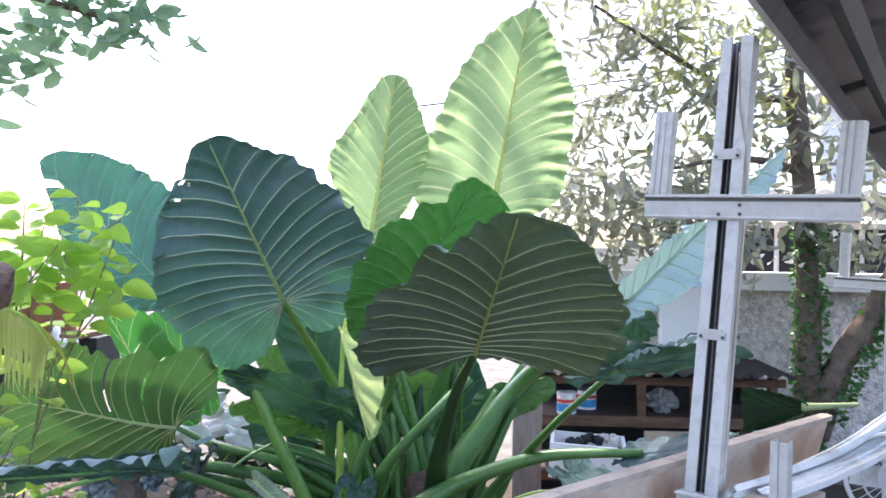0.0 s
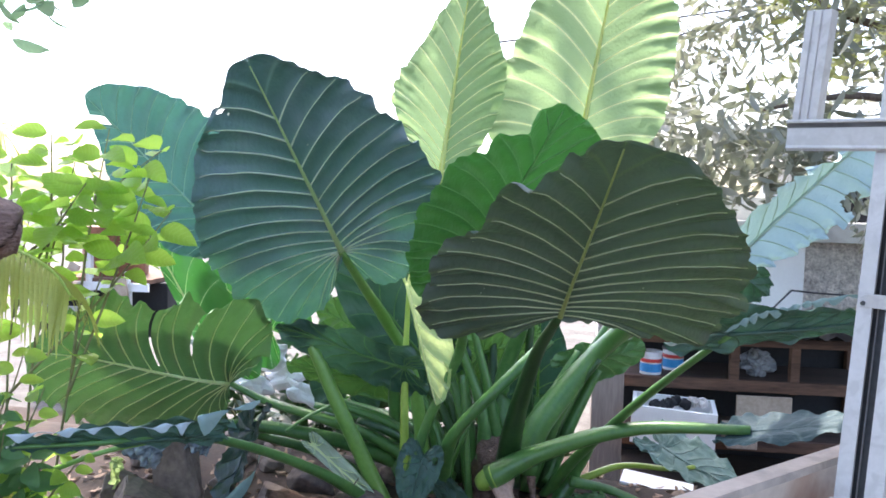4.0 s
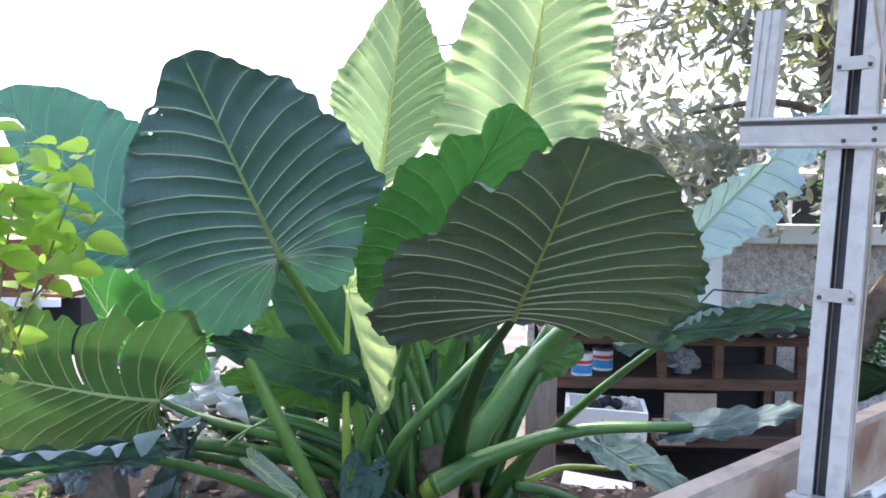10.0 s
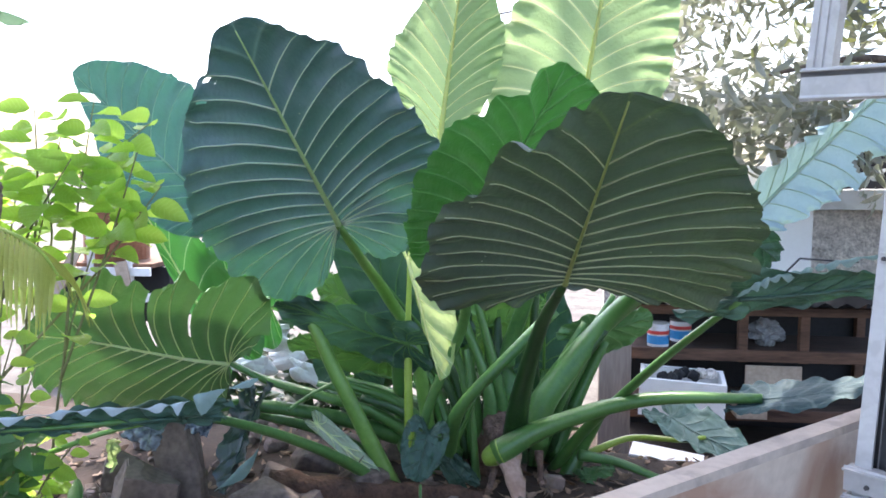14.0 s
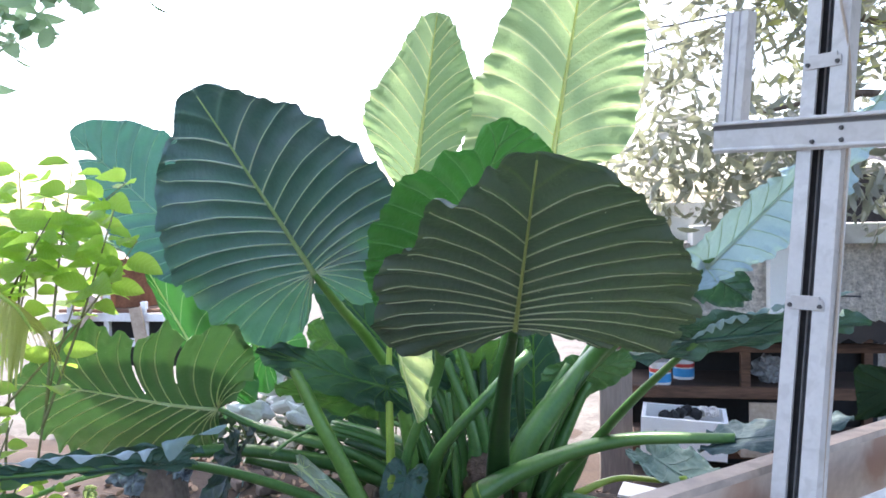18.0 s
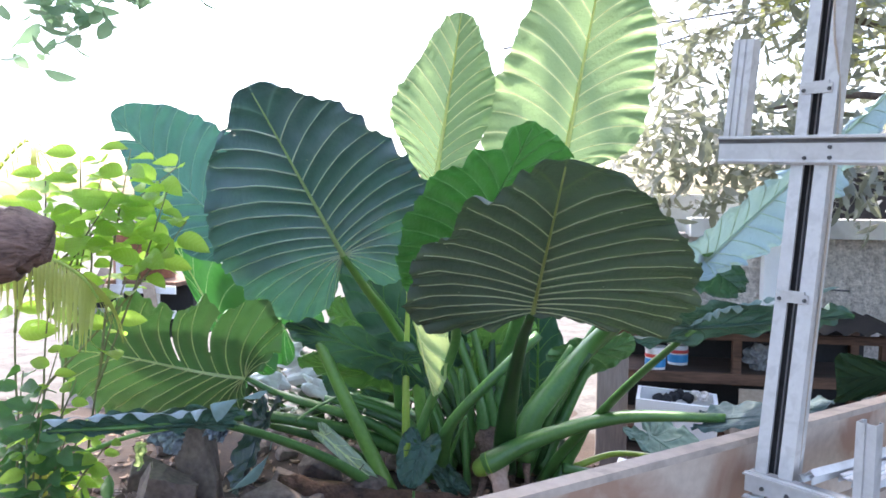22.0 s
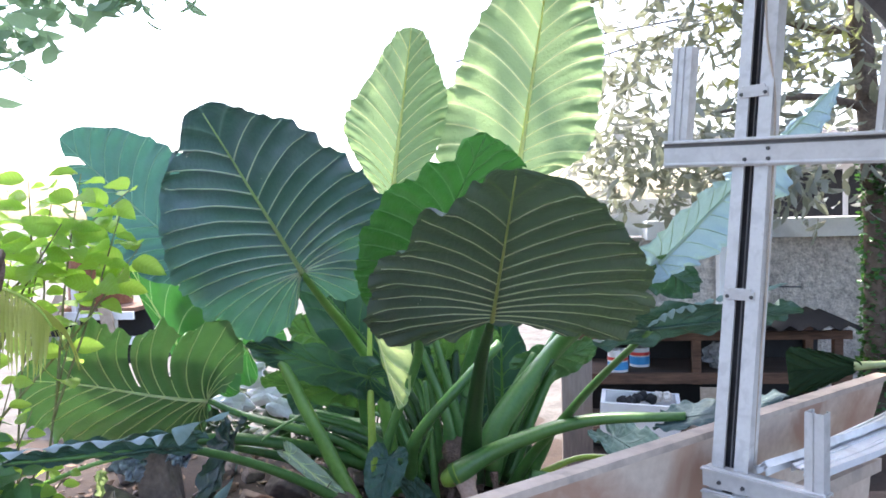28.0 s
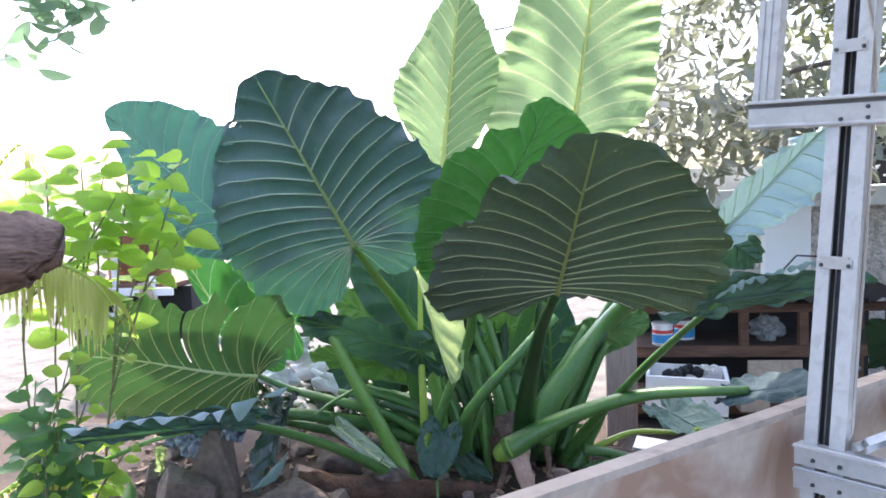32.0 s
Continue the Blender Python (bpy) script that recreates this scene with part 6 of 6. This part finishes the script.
RIM_H = ([(0.0, 1.0), (0.2, 1.0), (0.33, 1.04), (0.28, 0.64), (0.13, 0.2), (0.04, 0.0), (0.0, 0.0)], [(0.0, 1.0), (0.2, 1.0), (0.34, 0.93), (0.28, 0.59), (0.16, 0.21), (0.08, 0.03), (0.0, 0.0)])
taro_leaf(cut_leaf, (1.332, 2.45, 0.905), (1.092, 2.45, 0.888), (0.05, -1.0, 0.1), None, 0.1, M_CUTLEAF, M_CUTLEAF, 9, 0.1, 0.1, 0.0, 0.01, 7, 0.002, seed=71, ruffle=0.003, even=0.3, rib_size=0.4, rim=RIM_H)
tube("stalk", [(1.31, 2.45, 0.905), (1.42, 2.50, 0.90), (1.60, 2.60, 0.89)], 0.016, 0.008, M_STALK_CUT, cut_leaf, n=12, sides=10)

# ---- fan on the ground beside the rack ----
fan = thing("electric_fan", (1.394, 2.007, 0.785), "white electric fan with a round wire guard", "fan")
FC, FN = Vector((1.412, 2.007, 0.768)), Vector((-0.5, -0.8, 0.3)).normalized()
fa, fb = frame_of(FN)
for r, off, thick in ((0.14, 0.0, 0.007), (0.14, 0.04, 0.006), (0.09, 0.05, 0.003), (0.045, 0.055, 0.003)):
    ring = [FC + FN * off + (fa * math.cos(math.tau * k / 24) + fb * math.sin(math.tau * k / 24)) * r for k in range(25)]
    tube("guard_ring", ring, thick, thick, M_WHITE, fan, n=48, sides=6)
for k in range(28):
    w = math.tau * k / 28
    e = fa * math.cos(w) + fb * math.sin(w)
    tube("guard_wire", [FC + FN * 0.058 + e * 0.02, FC + FN * 0.052 + e * 0.09, FC + FN * 0.02 + e * 0.14], 0.0014, 0.0014, M_WHITE, fan, n=8, sides=4)
bm = bmesh.new()
bmesh.ops.create_cone(bm, cap_ends=True, segments=20, radius1=0.04, radius2=0.025, depth=0.06, matrix=Matrix.Translation(FC) @ FN.to_track_quat("Z", "Y").to_matrix().to_4x4())
part("motor", bm, M_WHITE, fan)
for k in range(3):
    w = math.tau * k / 3
    e, g = fa * math.cos(w) + fb * math.sin(w), fb * math.cos(w) - fa * math.sin(w)
    verts = [FC + FN * 0.03 + e * r + g * q * 0.035 + FN * q * 0.015 for r in (0.03, 0.08, 0.125) for q in (-1, 0, 1)]
    hang("blade", mesh_of("blade", verts, [(0, 1, 4, 3), (1, 2, 5, 4), (3, 4, 7, 6), (4, 5, 8, 7)], M_WHITE), fan)
tube("stand", [FC - FN * 0.03, FC - FN * 0.06 + Vector((0, 0, -0.3)), Vector((FC.x, FC.y, 0.0))], 0.02, 0.02, M_WHITE, fan, n=10, sides=10)

# ---- overhead cables ----
for k, (a, b, c) in enumerate((((1.442, 8.889, 3.281), (2.873, 9.078, 3.736), (4.820, 9.229, 4.283)), ((1.846, 8.855, 3.542), (3.425, 9.037, 3.798), (5.103, 9.210, 4.208)))):
    a, b, c = Vector(a), Vector(b), Vector(c)
    ob = tube("overhead_cable", [a + 1.5 * (a - b), a, b, c, c + 2 * (c - b)], 0.012, 0.012, M_BLACKCABLE, n=30, sides=6)
    tagged(ob, "black overhead cable among the branches", "cable", "overhead cables")

# ---- leaf litter on the soil ----
rnd = random.Random(31)
bits = []
for _ in range(1700):
    x, y = rnd.uniform(-2.6, 1.4), rnd.uniform(2.3, 5.0)
    bits.append((x, y, ground_height(x, y) + 0.008))
lit = new("leaf_litter", leaf_cloud("leaf_litter", bits, 0.055, M_DEAD, rnd, 0.05, 0.45, 0.1))
tagged(lit, "brown leaf litter scattered over the soil", "leaf litter", kind="stuff")
for (a, b, c, r, mat, lab) in (((-0.12, 3.40, 0.17), (-0.085, 3.33, 0.09), (-0.055, 3.25, -0.01), 0.06, M_SHEATH, "dry pale leaf sheath hanging from the stem"), ((0.023, 3.588, 0.123), (0.032, 3.531, 0.050), (0.026, 3.471, -0.021), 0.02, M_CUTWOOD, "reddish-brown dry leaf sheath"), ((-0.172, 3.461, 0.129), (-0.190, 3.347, 0.040), (-0.220, 3.236, -0.005), 0.022, M_CUTWOOD, "brown dry root")):
    tube("dry_sheath", [a, b, c], r, r * 0.5, mat, taro, lab, n=10, sides=8, flat=0.3, bumpy=0.5)
tube("stem_base", [(-0.16, 3.68, -0.08), (-0.15, 3.66, 0.12), (-0.14, 3.6, 0.24)], 0.15, 0.09, M_CUTWOOD, taro, "thick scarred brown stem base", n=12, sides=16, bumpy=0.4)

rods = thing("metal_rod_frame", (1.760, 6.511, 0.335), "thin bent dark metal rods leaning on the shelf", "rod")
tube("rod", [(1.710, 6.515, 0.287), (1.909, 6.497, 0.529), (2.102, 6.479, 0.752)], 0.008, 0.008, M_BLACKCABLE, rods, n=10, sides=6)
tube("rod", [(2.102, 6.479, 0.752), (2.302, 6.465, 0.739), (2.537, 6.448, 0.731)], 0.008, 0.008, M_BLACKCABLE, rods, n=10, sides=6)
bm = bmesh.new()
bmesh.ops.create_icosphere(bm, subdivisions=4, radius=0.5)
for v in bm.verts:
    v.co *= 0.8 + 0.45 * noise.noise(v.co * 5) + 0.15 * noise.noise(v.co * 13)
bmesh.ops.transform(bm, matrix=Matrix.Translation((1.86, 6.45, 0.14)) @ Matrix.Diagonal((0.3, 0.2, 0.26, 1)), verts=bm.verts)
tagged(part("crumpled_sack", bm, M_TARP), "crumpled grey plastic sack on the shelf", "sack")
for k in range(7):
    rr = random.Random(90 + k)
    x = 1.0 + 0.06 * k
    bm = bmesh.new()
    bmesh.ops.create_icosphere(bm, subdivisions=2, radius=0.05)
    for v in bm.verts:
        v.co *= 0.9 + 0.3 * noise.noise(v.co * 30 + Vector((k, 0, 0)))
    bmesh.ops.translate(bm, verts=bm.verts, vec=(x - 0.03, 6.0 + rr.uniform(-0.08, 0.08), -0.12 + rr.uniform(0, 0.03)))
    tagged(part("lump", bm, M_DARK if k < 5 else M_CONCRETE), "dark lump in the polystyrene box", "lump", "lumps in the foam box")
